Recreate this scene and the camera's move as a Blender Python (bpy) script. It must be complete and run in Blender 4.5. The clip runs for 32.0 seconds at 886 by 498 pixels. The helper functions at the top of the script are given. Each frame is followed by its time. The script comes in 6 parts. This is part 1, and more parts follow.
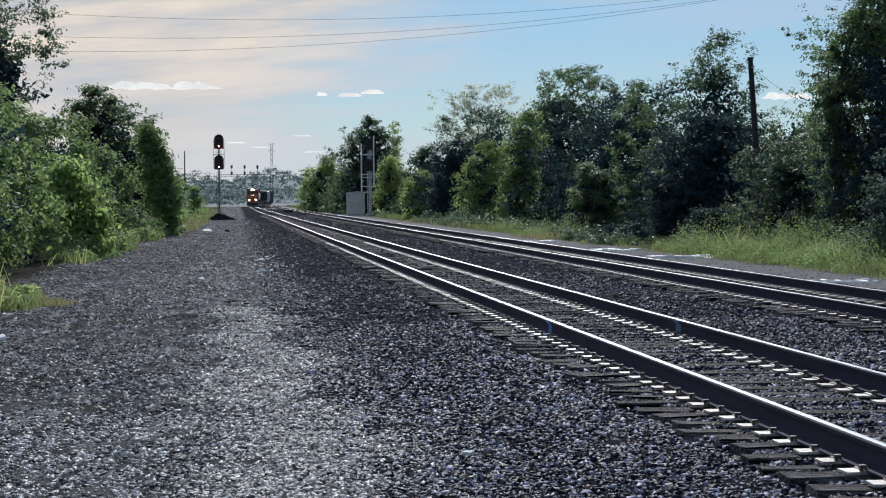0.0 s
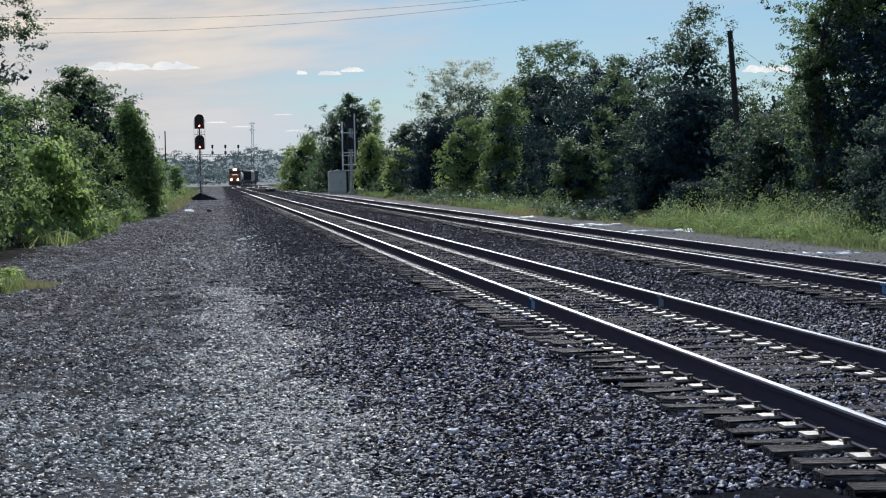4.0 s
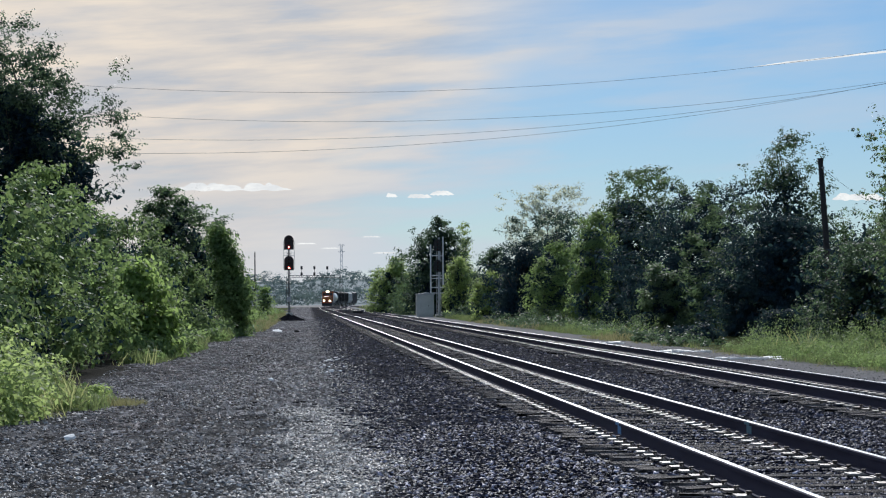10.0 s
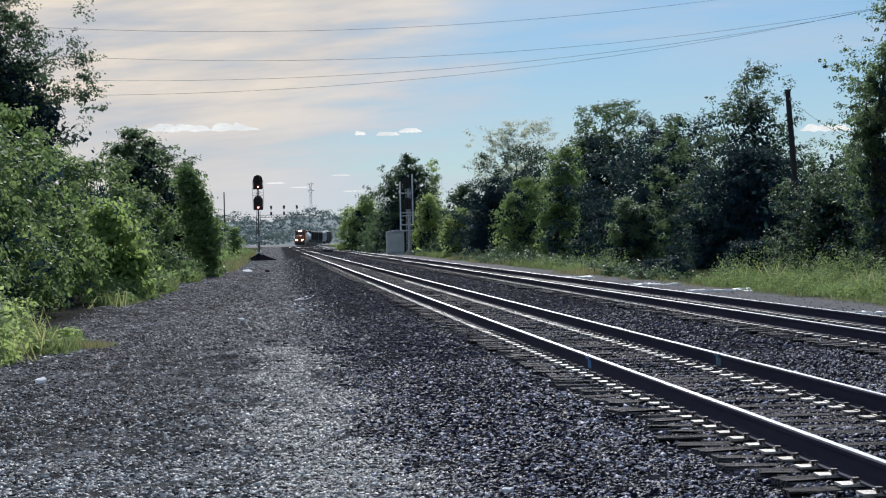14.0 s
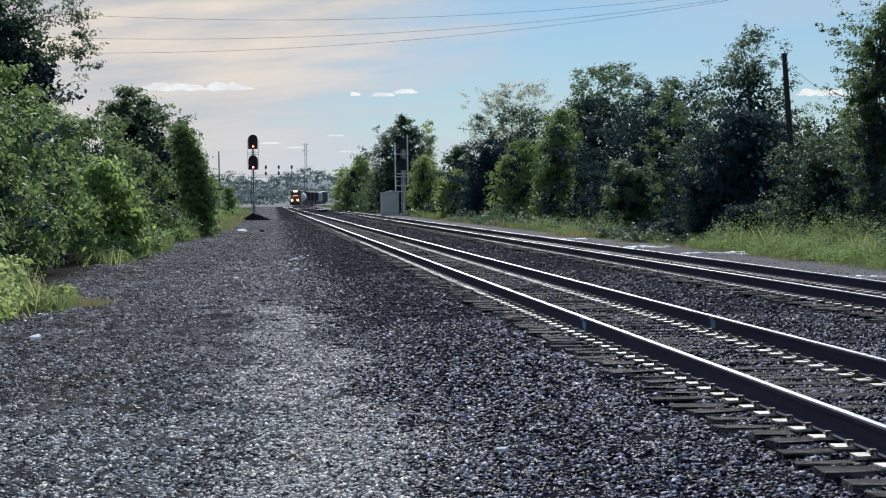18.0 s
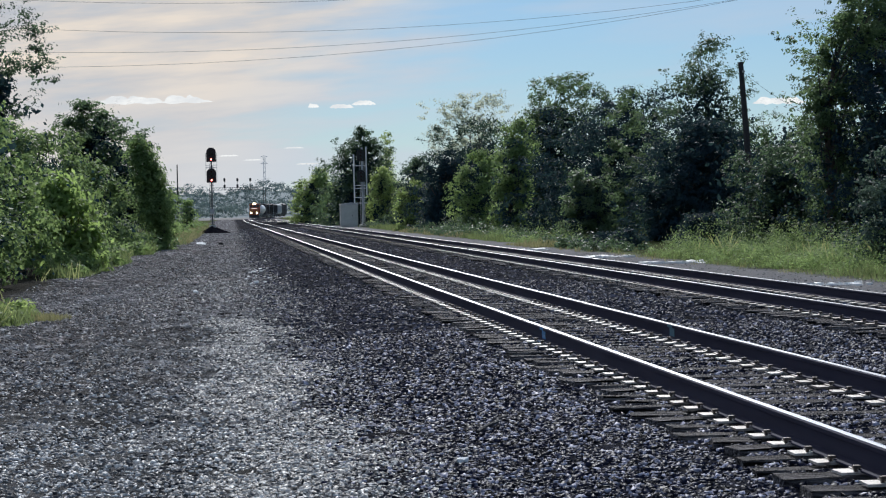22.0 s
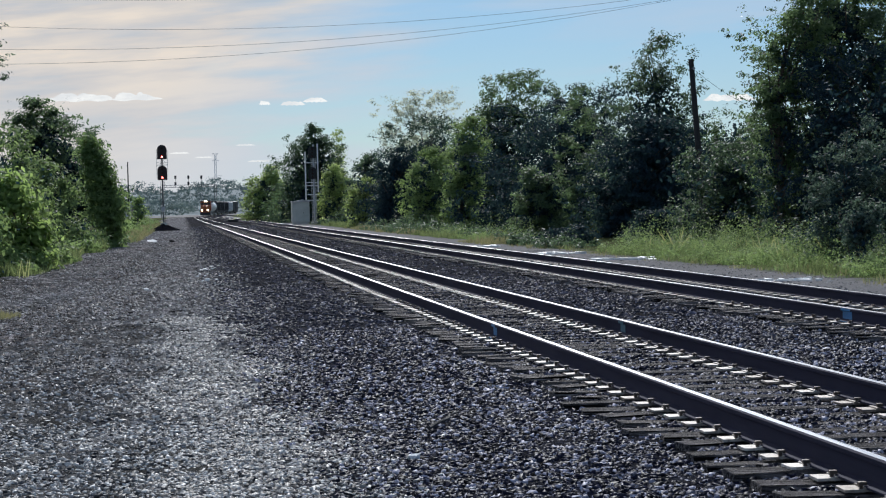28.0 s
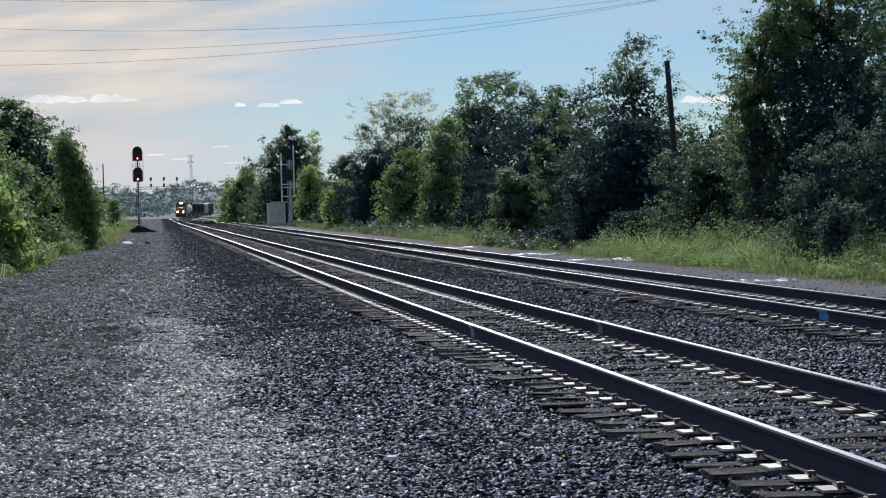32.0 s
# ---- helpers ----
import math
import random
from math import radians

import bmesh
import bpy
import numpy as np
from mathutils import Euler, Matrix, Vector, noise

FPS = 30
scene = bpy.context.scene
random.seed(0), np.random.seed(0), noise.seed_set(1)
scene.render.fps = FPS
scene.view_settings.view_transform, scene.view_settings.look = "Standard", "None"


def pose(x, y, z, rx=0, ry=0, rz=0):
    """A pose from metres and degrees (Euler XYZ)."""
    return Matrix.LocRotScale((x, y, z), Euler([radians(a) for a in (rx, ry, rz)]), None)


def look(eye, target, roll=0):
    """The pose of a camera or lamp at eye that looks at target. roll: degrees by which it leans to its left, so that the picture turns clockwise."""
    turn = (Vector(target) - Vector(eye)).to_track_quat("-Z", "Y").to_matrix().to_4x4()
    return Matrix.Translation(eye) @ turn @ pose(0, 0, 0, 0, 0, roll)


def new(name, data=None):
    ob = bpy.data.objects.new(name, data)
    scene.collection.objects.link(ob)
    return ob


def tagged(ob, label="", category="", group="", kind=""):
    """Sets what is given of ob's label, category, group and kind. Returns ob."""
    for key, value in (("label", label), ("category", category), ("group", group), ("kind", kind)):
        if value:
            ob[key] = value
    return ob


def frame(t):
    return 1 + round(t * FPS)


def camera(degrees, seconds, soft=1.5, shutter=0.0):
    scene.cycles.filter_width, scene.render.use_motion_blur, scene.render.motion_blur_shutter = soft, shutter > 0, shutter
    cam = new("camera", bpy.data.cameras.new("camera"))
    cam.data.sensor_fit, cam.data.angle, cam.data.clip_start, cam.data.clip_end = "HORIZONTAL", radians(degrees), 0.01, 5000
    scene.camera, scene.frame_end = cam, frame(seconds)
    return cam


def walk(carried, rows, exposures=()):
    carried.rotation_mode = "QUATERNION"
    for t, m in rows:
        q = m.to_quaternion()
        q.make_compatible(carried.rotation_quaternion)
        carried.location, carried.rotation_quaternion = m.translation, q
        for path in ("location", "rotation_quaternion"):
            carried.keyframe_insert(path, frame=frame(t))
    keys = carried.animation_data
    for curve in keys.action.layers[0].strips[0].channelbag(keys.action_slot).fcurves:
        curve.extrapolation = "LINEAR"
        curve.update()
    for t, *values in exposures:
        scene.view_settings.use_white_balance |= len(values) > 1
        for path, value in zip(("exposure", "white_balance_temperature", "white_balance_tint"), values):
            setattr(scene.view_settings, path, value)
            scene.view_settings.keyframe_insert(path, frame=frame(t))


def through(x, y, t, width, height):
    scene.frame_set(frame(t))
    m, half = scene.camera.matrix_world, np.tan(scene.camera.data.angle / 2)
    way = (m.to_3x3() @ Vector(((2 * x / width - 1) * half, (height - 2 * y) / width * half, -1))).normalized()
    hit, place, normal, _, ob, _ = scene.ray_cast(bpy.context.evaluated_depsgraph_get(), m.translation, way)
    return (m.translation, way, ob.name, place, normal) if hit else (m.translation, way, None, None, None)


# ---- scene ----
def aim(x, y, z, turn, down, roll):
    """A camera pose: degrees turned to the right of +Y, tilted down, picture rolled clockwise."""
    return Matrix.Translation((x, y, z)) @ pose(0, 0, 0, 90 - down, 0, -turn) @ pose(0, 0, 0, 0, 0, roll)


cam = camera(24.66, 32.0, soft=1.15)
PATH = [
    (0, -0.015, -0.001, 1.437, 5.746, 1.387, -0.361),
    (0.5, -0.014, 0.007, 1.434, 5.412, 1.348, -0.689),
    (1, -0.018, 0.006, 1.439, 6.319, 1.348, -0.357),
    (1.5, -0.015, -0.013, 1.444, 6.840, 1.731, -0.854),
    (2, -0.003, 0.010, 1.442, 6.843, 1.772, -1.284),
    (2.5, -0.002, -0.007, 1.442, 6.964, 2.186, -1.276),
    (3, 0.002, -0.002, 1.445, 7.033, 2.014, -1.327),
    (3.5, -0.003, 0.013, 1.442, 6.576, 2.073, -1.223),
    (4, -0.015, 0.001, 1.445, 6.239, 2.041, -1.074),
    (4.5, -0.002, -0.000, 1.444, 5.745, 1.788, -1.423),
    (6.5, -0.002, 0.008, 1.429, 5.517, 1.702, -0.870),
    (7, -0.010, 0.001, 1.423, 5.781, 1.805, -0.738),
    (7.5, 0.017, 0.006, 1.421, 5.570, 1.790, -1.023),
    (8, 0.007, 0.006, 1.428, 5.250, 1.142, -1.159),
    (8.5, 0.003, 0.004, 1.435, 5.241, 0.821, -1.371),
    (9, -0.000, 0.015, 1.427, 5.198, 0.203, -0.760),
    (9.5, -0.000, 0.022, 1.435, 3.530, -0.959, 0.548),
    (10, -0.005, 0.011, 1.434, 3.805, -1.477, -0.288),
    (10.5, 0.001, 0.013, 1.428, 3.511, -0.645, -0.590),
    (11, 0.001, 0.002, 1.425, 3.583, -0.239, -0.803),
    (11.5, 0.001, 0.012, 1.425, 3.452, 0.448, -0.745),
    (12, 0.002, 0.011, 1.420, 3.825, 0.428, -0.610),
    (12.5, 0.008, 0.009, 1.428, 4.381, 0.107, -0.320),
    (13, -0.005, 0.014, 1.423, 4.224, 0.475, -0.418),
    (13.5, 0.014, 0.006, 1.432, 4.478, 0.475, -1.072),
    (15.5, 0.003, -0.001, 1.433, 5.223, -0.342, -1.031),
    (16, 0.003, -0.009, 1.421, 6.865, 0.649, -0.306),
    (16.5, -0.012, -0.003, 1.419, 6.584, 0.399, -1.132),
    (17, -0.007, -0.003, 1.418, 9.475, 0.661, -1.615),
    (17.5, -0.008, 0.009, 1.426, 6.088, 0.505, -1.279),
    (18, -0.004, 0.004, 1.420, 4.772, 1.405, -0.728),
    (18.5, -0.001, 0.003, 1.425, 4.300, 0.925, -0.782),
    (19, 0.003, 0.014, 1.422, 4.488, 1.133, -1.090),
    (19.5, -0.008, 0.016, 1.419, 4.578, 1.249, -1.040),
    (20, -0.003, -0.010, 1.424, 4.865, 1.290, -0.929),
    (20.5, -0.001, -0.003, 1.424, 5.574, 1.028, -1.021),
    (21, 0.003, -0.005, 1.424, 5.706, 1.010, -1.027),
    (21.5, -0.002, -0.011, 1.425, 5.757, 1.061, -1.031),
    (22, 0.006, 0.003, 1.418, 5.918, 1.112, -1.249),
    (22.5, 0.000, -0.004, 1.419, 6.364, 0.811, -1.043),
    (23, -0.000, -0.002, 1.418, 6.681, 0.714, -1.239),
    (23.5, 0.003, -0.016, 1.422, 7.087, 1.126, -1.767),
    (24, 0.001, -0.008, 1.424, 6.962, 1.085, -1.444),
    (24.5, 0.006, -0.010, 1.420, 6.980, 0.991, -1.362),
    (25, 0.005, -0.004, 1.417, 6.916, 0.931, -1.405),
    (25.5, 0.006, -0.007, 1.416, 7.068, 1.129, -1.274),
    (27.5, 0.000, -0.018, 1.421, 7.165, 1.138, -1.110),
    (28, 0.009, -0.008, 1.415, 7.279, 1.226, -1.357),
    (28.5, 0.009, -0.010, 1.423, 7.571, 1.074, -1.746),
    (29, 0.008, -0.004, 1.414, 7.545, 1.119, -1.723),
    (29.5, 0.010, -0.018, 1.420, 7.560, 1.157, -1.747),
    (30, 0.010, -0.019, 1.416, 7.425, 1.017, -1.767),
    (30.5, 0.008, -0.009, 1.413, 7.386, 1.123, -1.668),
    (31, 0.008, -0.013, 1.418, 7.287, 1.316, -1.684),
    (31.5, 0.003, -0.011, 1.414, 7.680, 1.400, -1.316),
    (32, -0.006, 0.003, 1.410, 7.961, 1.193, -1.364),
]
walk(cam, [(r[0], aim(*r[1:])) for r in PATH], exposures=[(0, -0.17, 5600, 8), (32, -0.17, 5600, 8)])

# ---- light ----
SUN_TURN, SUN_UP = 4.0, 35.0      # degrees right of +Y, degrees up
EYE = 1.426                         # eye height over the rail tops (z = 0)
sun_way = Vector((math.sin(radians(SUN_TURN)) * math.cos(radians(SUN_UP)),
                  math.cos(radians(SUN_TURN)) * math.cos(radians(SUN_UP)), math.sin(radians(SUN_UP))))
sun = new("sun", bpy.data.lights.new("sun", "SUN"))
sun.data.energy, sun.data.angle, sun.data.color = 4.8, radians(0.6), (1.0, 0.91, 0.80)
sun.matrix_world = look((0, 0, 60), tuple(Vector((0, 0, 60)) - sun_way))


class Nodes:
    """A small writer of node trees."""

    def __init__(self, tree):
        self.tree = tree
        tree.nodes.clear()

    def add(self, kind, **sets):
        n = self.tree.nodes.new(kind)
        for k, v in sets.items():
            if k in n.inputs:
                n.inputs[k].default_value = v
        return n

    def link(self, a, b):
        self.tree.links.new(a, b)

    def ramp(self, src, stops):
        n = self.tree.nodes.new("ShaderNodeValToRGB")
        e = n.color_ramp.elements
        e.remove(e[1])
        e[0].position, e[0].color = stops[0][0], (*stops[0][1], 1)
        for p, c in stops[1:]:
            e.new(p).color = (*c, 1)
        self.link(src, n.inputs[0])
        return n.outputs[0]

    def noise(self, vec, scale, detail=4.0, rough=0.55):
        n = self.tree.nodes.new("ShaderNodeTexNoise")
        n.inputs["Scale"].default_value, n.inputs["Detail"].default_value = scale, detail
        n.inputs["Roughness"].default_value = rough
        if vec is not None:
            self.link(vec, n.inputs["Vector"])
        return n.outputs["Fac"]

    def mapped(self, vec, scale=(1, 1, 1), loc=(0, 0, 0), rot=(0, 0, 0)):
        n = self.tree.nodes.new("ShaderNodeMapping")
        n.inputs["Scale"].default_value, n.inputs["Location"].default_value = scale, loc
        n.inputs["Rotation"].default_value = rot
        self.link(vec, n.inputs["Vector"])
        return n.outputs[0]

    def mix(self, fac, a, b, blend="MIX"):
        n = self.tree.nodes.new("ShaderNodeMix")
        n.data_type, n.blend_type = "RGBA", blend
        for sock, v in ((n.inputs["Factor"], fac), (n.inputs[6], a), (n.inputs[7], b)):
            if isinstance(v, bpy.types.NodeSocket):
                self.link(v, sock)
            elif isinstance(v, (int, float)):
                sock.default_value = v
            else:
                sock.default_value = (*v, 1)
        return n.outputs[2]

    def math(self, op, a, b=0.0, clamp=False):
        n = self.tree.nodes.new("ShaderNodeMath")
        n.operation, n.use_clamp = op, clamp
        for sock, v in zip(n.inputs, (a, b)):
            if isinstance(v, bpy.types.NodeSocket):
                self.link(v, sock)
            else:
                sock.default_value = v
        return n.outputs[0]


world = bpy.data.worlds.new("world")
scene.world = world
world.use_nodes = True
W = Nodes(world.node_tree)
sky = W.tree.nodes.new("ShaderNodeTexSky")
sky.sky_type, sky.sun_disc = "NISHITA", False
sky.sun_elevation, sky.sun_rotation = radians(SUN_UP), radians(SUN_TURN)
sky.air_density, sky.dust_density, sky.ozone_density = 1.0, 0.2, 3.0
way = W.tree.nodes.new("ShaderNodeTexCoord").outputs["Generated"]
# a thin veil of cirrus, drawn out in streaks, denser and warmer on the sun's side
sep = W.tree.nodes.new("ShaderNodeSeparateXYZ")
W.link(way, sep.inputs[0])
lean = W.math("SUBTRACT", sep.outputs[0], W.math("MULTIPLY", W.math("SUBTRACT", sep.outputs[2], 0.05), 0.86))
side = W.ramp(W.math("ADD", W.math("MULTIPLY", lean, 0.5), 0.5), [(0.43, (1, 1, 1)), (0.492, (0.93, 0.93, 0.93)), (0.510, (0.66, 0.66, 0.66)), (0.530, (0.30, 0.30, 0.30)), (0.56, (0.12, 0.12, 0.12)), (0.67, (0.0, 0.0, 0.0))])
ahead = W.ramp(sep.outputs[1], [(0.45, (0, 0, 0)), (0.85, (1, 1, 1))])
side = W.math("MULTIPLY", side, ahead)
low = W.ramp(sep.outputs[2], [(0.0, (1, 1, 1)), (0.05, (0.75, 0.75, 0.75)), (0.13, (0.25, 0.25, 0.25)), (0.3, (0, 0, 0))])
tilted = W.mapped(way, rot=(0.0, 0.07, 0))
streak = W.noise(W.mapped(tilted, (9, 9, 66), (0.3, 0, 0.4)), 1.0, 5, 0.52)
broad = W.noise(W.mapped(tilted, (5, 5, 26), (3.3, 1, 2.2)), 1.0, 4, 0.5)
fray = W.noise(W.mapped(tilted, (24, 24, 190), (1.3, 4, 0.2)), 1.0, 5, 0.6)
veil = W.math("MULTIPLY", W.ramp(streak, [(0.40, (0, 0, 0)), (0.60, (1, 1, 1))]), W.ramp(broad, [(0.40, (0.1, 0.1, 0.1)), (0.58, (1, 1, 1))]))
cream = W.mix(W.ramp(W.math("ADD", W.math("MULTIPLY", streak, 0.78), W.math("MULTIPLY", fray, 0.22)), [(0.36, (0, 0, 0)), (0.60, (1, 1, 1))]), (7.7, 7.2, 6.8), (12.6, 10.2, 7.7))
warm = W.mix(side, (7.6, 8.2, 8.8), cream)
mist = W.ramp(sep.outputs[2], [(0.0, (0.85, 0.85, 0.85)), (0.035, (0.6, 0.6, 0.6)), (0.075, (0, 0, 0))])
warm = W.mix(mist, warm, W.mix(side, (8.9, 9.2, 9.0), (10.1, 9.1, 8.1)))
# unseen veil added behind the eye, which lifts the fill on shaded sides
behind = W.ramp(sep.outputs[1], [(0.0, (0.17, 0.17, 0.17)), (0.7, (0, 0, 0))])
thick = W.math("ADD", W.math("ADD", W.math("MULTIPLY", veil, 0.62), behind), W.math("MULTIPLY", side, W.math("ADD", W.math("MULTIPLY", low, 0.06), 0.93)), True)
haze = W.math("MULTIPLY", low, 0.30)
thick = W.math("MAXIMUM", thick, haze)
clear = W.mix(1.0, sky.outputs[0], (0.70, 0.83, 0.93), "MULTIPLY")
tone = W.mix(thick, clear, warm)
back = W.add("ShaderNodeBackground", Strength=0.08)
W.link(tone, back.inputs["Color"])
W.link(back.outputs[0], W.add("ShaderNodeOutputWorld").inputs[0])


# ---- materials ----
def material(name, build):
    m = bpy.data.materials.new(name)
    m.use_nodes = True
    n = Nodes(m.node_tree)
    out = n.add("ShaderNodeOutputMaterial")
    n.link(build(n), out.inputs[0])
    return m


def where(n):
    return n.tree.nodes.new("ShaderNodeNewGeometry").outputs["Position"]


def own(n):
    return n.tree.nodes.new("ShaderNodeTexCoord").outputs["Object"]


def chance(n, island=False):
    if island:
        return n.tree.nodes.new("ShaderNodeNewGeometry").outputs["Random Per Island"]
    return n.tree.nodes.new("ShaderNodeObjectInfo").outputs["Random"]


def surface(n, colour, rough=0.7, metal=0.0, bump=None, strength=0.4, distance=0.01, gloss=0.5):
    b = n.add("ShaderNodeBsdfPrincipled", Metallic=metal)
    b.inputs["Specular IOR Level"].default_value = gloss
    for sock, v in ((b.inputs["Base Color"], colour), (b.inputs["Roughness"], rough)):
        if isinstance(v, bpy.types.NodeSocket):
            n.link(v, sock)
        elif isinstance(v, (int, float)):
            sock.default_value = v
        else:
            sock.default_value = (*v, 1)
    if bump is not None:
        k = n.add("ShaderNodeBump", Strength=strength, Distance=distance)
        n.link(bump, k.inputs["Height"])
        n.link(k.outputs[0], b.inputs["Normal"])
    return b.outputs[0]


def matte(n, colour, bump=None, strength=0.4, distance=0.01):
    """A dull dusty surface without sheen."""
    d = n.add("ShaderNodeBsdfDiffuse", Roughness=0.6)
    n.link(colour, d.inputs["Color"])
    if bump is not None:
        b = n.add("ShaderNodeBump", Strength=strength, Distance=distance)
        n.link(bump, b.inputs["Height"])
        n.link(b.outputs[0], d.inputs["Normal"])
    return d.outputs[0]


def dusty(n, colour, sheen, rough, bump, strength, distance):
    """Dull stone or timber, of which a part is clean enough to catch the light."""
    m = n.add("ShaderNodeMixShader")
    m.inputs[0].default_value = sheen
    n.link(matte(n, colour, bump, strength, distance), m.inputs[1])
    n.link(surface(n, colour, rough, 0.0, bump, strength, distance, gloss=0.35), m.inputs[2])
    return m.outputs[0]


def plain(name, colour, rough=0.6, metal=0.0, grain=8.0, vary=0.25, bump=0.2):
    """Paint, metal or stone: one colour, with stains and fine grain."""
    def build(n):
        p = own(n)
        f = n.mix(n.noise(p, grain, 6), [c * (1 - vary) for c in colour], [min(1, c * (1 + vary)) for c in colour])
        f = n.mix(n.ramp(n.noise(p, grain * 0.15, 3), [(0.45, (0, 0, 0)), (0.75, (0.5, 0.5, 0.5))]), f, [c * 0.55 for c in colour])
        return surface(n, f, rough, metal, n.noise(p, grain * 5, 3), bump)
    return material(name, build)


def leafy(name, dark, light, through=0.45, gloss=0.35, sap=(0.26, 0.31, 0.09), rough=0.6):
    """Leaves: each a little different, letting some light through."""
    def build(n):
        r = chance(n, True)
        blotch = n.noise(where(n), 0.45, 2)
        c = n.mix(r, [a * 0.8 for a in dark], [a * 1.05 for a in light])
        c = n.mix(n.ramp(blotch, [(0.38, (0, 0, 0)), (0.66, (0.7, 0.7, 0.7))]), c, [a * 0.6 + b * 0.5 for a, b in zip(dark, light)])
        b = surface(n, c, rough, gloss=gloss * 0.7)
        t = n.add("ShaderNodeBsdfTranslucent")
        n.link(n.mix(0.5, n.mix(1.0, c, (2.6, 2.5, 2.0), "MULTIPLY"), sap, "MIX"), t.inputs["Color"])
        m = n.add("ShaderNodeMixShader")
        m.inputs[0].default_value = through
        n.link(b, m.inputs[1])
        n.link(t.outputs[0], m.inputs[2])
        return m.outputs[0]
    return material(name, build)


def glow(name, colour, power):
    def build(n):
        e = n.add("ShaderNodeEmission", Strength=power)
        e.inputs[0].default_value = (*colour, 1)
        return e.outputs[0]
    return material(name, build)


def ground_look(n):
    p = where(n)
    sep = n.tree.nodes.new("ShaderNodeSeparateXYZ")
    n.link(p, sep.inputs[0])
    x, y = sep.outputs[0], sep.outputs[1]
    wob = n.math("MULTIPLY", n.math("SUBTRACT", n.noise(p, 0.5, 5), 0.5), 2.6)
    xw = n.math("ADD", x, wob)
    fine, mid = n.noise(p, 16, 9, 0.78), n.noise(p, 2.2, 5)
    flat = n.mapped(p, (1, 0.12, 1))
    tracks = n.noise(flat, 1.1, 4)
    ballast = n.mix(n.ramp(fine, [(0.30, (0, 0, 0)), (0.7, (1, 1, 1))]), (0.007, 0.008, 0.014), (0.050, 0.053, 0.080))
    road = n.mix(n.ramp(fine, [(0.28, (0, 0, 0)), (0.72, (1, 1, 1))]), (0.050, 0.049, 0.048), (0.32, 0.31, 0.30))
    road = n.mix(n.ramp(tracks, [(0.42, (0, 0, 0)), (0.66, (0.75, 0.75, 0.75))]), road, n.mix(fine, (0.05, 0.049, 0.043), (0.20, 0.195, 0.175)))
    road = n.mix(n.ramp(mid, [(0.52, (0, 0, 0)), (0.74, (0.6, 0.6, 0.6))]), road, (0.055, 0.050, 0.046))
    road = n.mix(n.ramp(n.noise(n.mapped(p, (0.5, 0.16, 1), (0.2, 0.4, 0)), 1.0, 4), [(0.48, (0, 0, 0)), (0.62, (0.7, 0.7, 0.7))]), road, n.mix(fine, (0.030, 0.025, 0.022), (0.19, 0.165, 0.15)))
    patch = n.ramp(n.noise(n.mapped(p, (1.8, 0.8, 1)), 1.0, 8, 0.75), [(0.34, (0.22, 0.22, 0.22)), (0.50, (0.9, 0.9, 0.9)), (0.68, (2.2, 2.2, 2.2))])
    road, ballast = n.mix(1.0, road, patch, "MULTIPLY"), n.mix(1.0, ballast, patch, "MULTIPLY")
    clump = n.ramp(n.noise(n.mapped(p, (7, 1.1, 1)), 1.0, 6, 0.7), [(0.36, (0.25, 0.25, 0.26)), (0.52, (0.85, 0.85, 0.85)), (0.66, (2.1, 2.1, 2.1))])
    grass = n.mix(mid, (0.045, 0.060, 0.018), (0.13, 0.145, 0.045))
    dirt = n.mix(fine, (0.19, 0.177, 0.170), (0.50, 0.472, 0.45))
    def step(v, a, b):
        m = n.tree.nodes.new("ShaderNodeMapRange")
        n.link(v, m.inputs[0])
        m.inputs[1].default_value, m.inputs[2].default_value = a, b
        return m.outputs[0]
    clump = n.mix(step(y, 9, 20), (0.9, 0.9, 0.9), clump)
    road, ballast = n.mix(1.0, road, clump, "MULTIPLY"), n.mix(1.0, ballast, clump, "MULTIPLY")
    # road colour lightens from y 18 to 36, ballast darkens from 40 to 110
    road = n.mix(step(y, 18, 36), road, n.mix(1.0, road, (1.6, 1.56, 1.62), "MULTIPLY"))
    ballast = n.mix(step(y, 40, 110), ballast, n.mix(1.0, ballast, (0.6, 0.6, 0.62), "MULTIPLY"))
    c = n.mix(step(n.math("ADD", x, n.math("MULTIPLY", wob, 0.35)), 0.25, 1.0), road, ballast)
    c = n.mix(step(xw, 11.0, 11.7), c, dirt)
    c = n.mix(step(xw, 13.6, 14.8), c, grass)
    soil = n.mix(mid, (0.018, 0.017, 0.014), (0.06, 0.055, 0.042))
    margin = n.mix(step(y, 112, 135), soil, grass)
    c = n.mix(step(xw, -4.2, -5.2), c, margin)
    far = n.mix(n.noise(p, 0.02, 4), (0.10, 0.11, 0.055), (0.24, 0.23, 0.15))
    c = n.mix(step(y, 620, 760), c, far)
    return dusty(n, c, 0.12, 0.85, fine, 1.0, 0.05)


def stone_look(lo, hi, top, share, sheen=0.42):
    """Broken stone: most pieces dark, a share of them pale."""
    def build(n):
        r = chance(n, True)
        c = n.ramp(r, [(0.0, lo), (1.0 - share, hi), (1.0 - share * 0.6, [a * 0.5 + b * 0.5 for a, b in zip(hi, top)]), (1.0, top)])
        c = n.mix(n.ramp(n.noise(where(n), 45, 4, 0.7), [(0.45, (0, 0, 0)), (0.75, (0.7, 0.7, 0.7))]), c, [a * 0.6 for a in lo])
        return dusty(n, c, sheen, 0.48, n.noise(where(n), 120, 3), 0.35, 0.004)
    return material("stone", build)


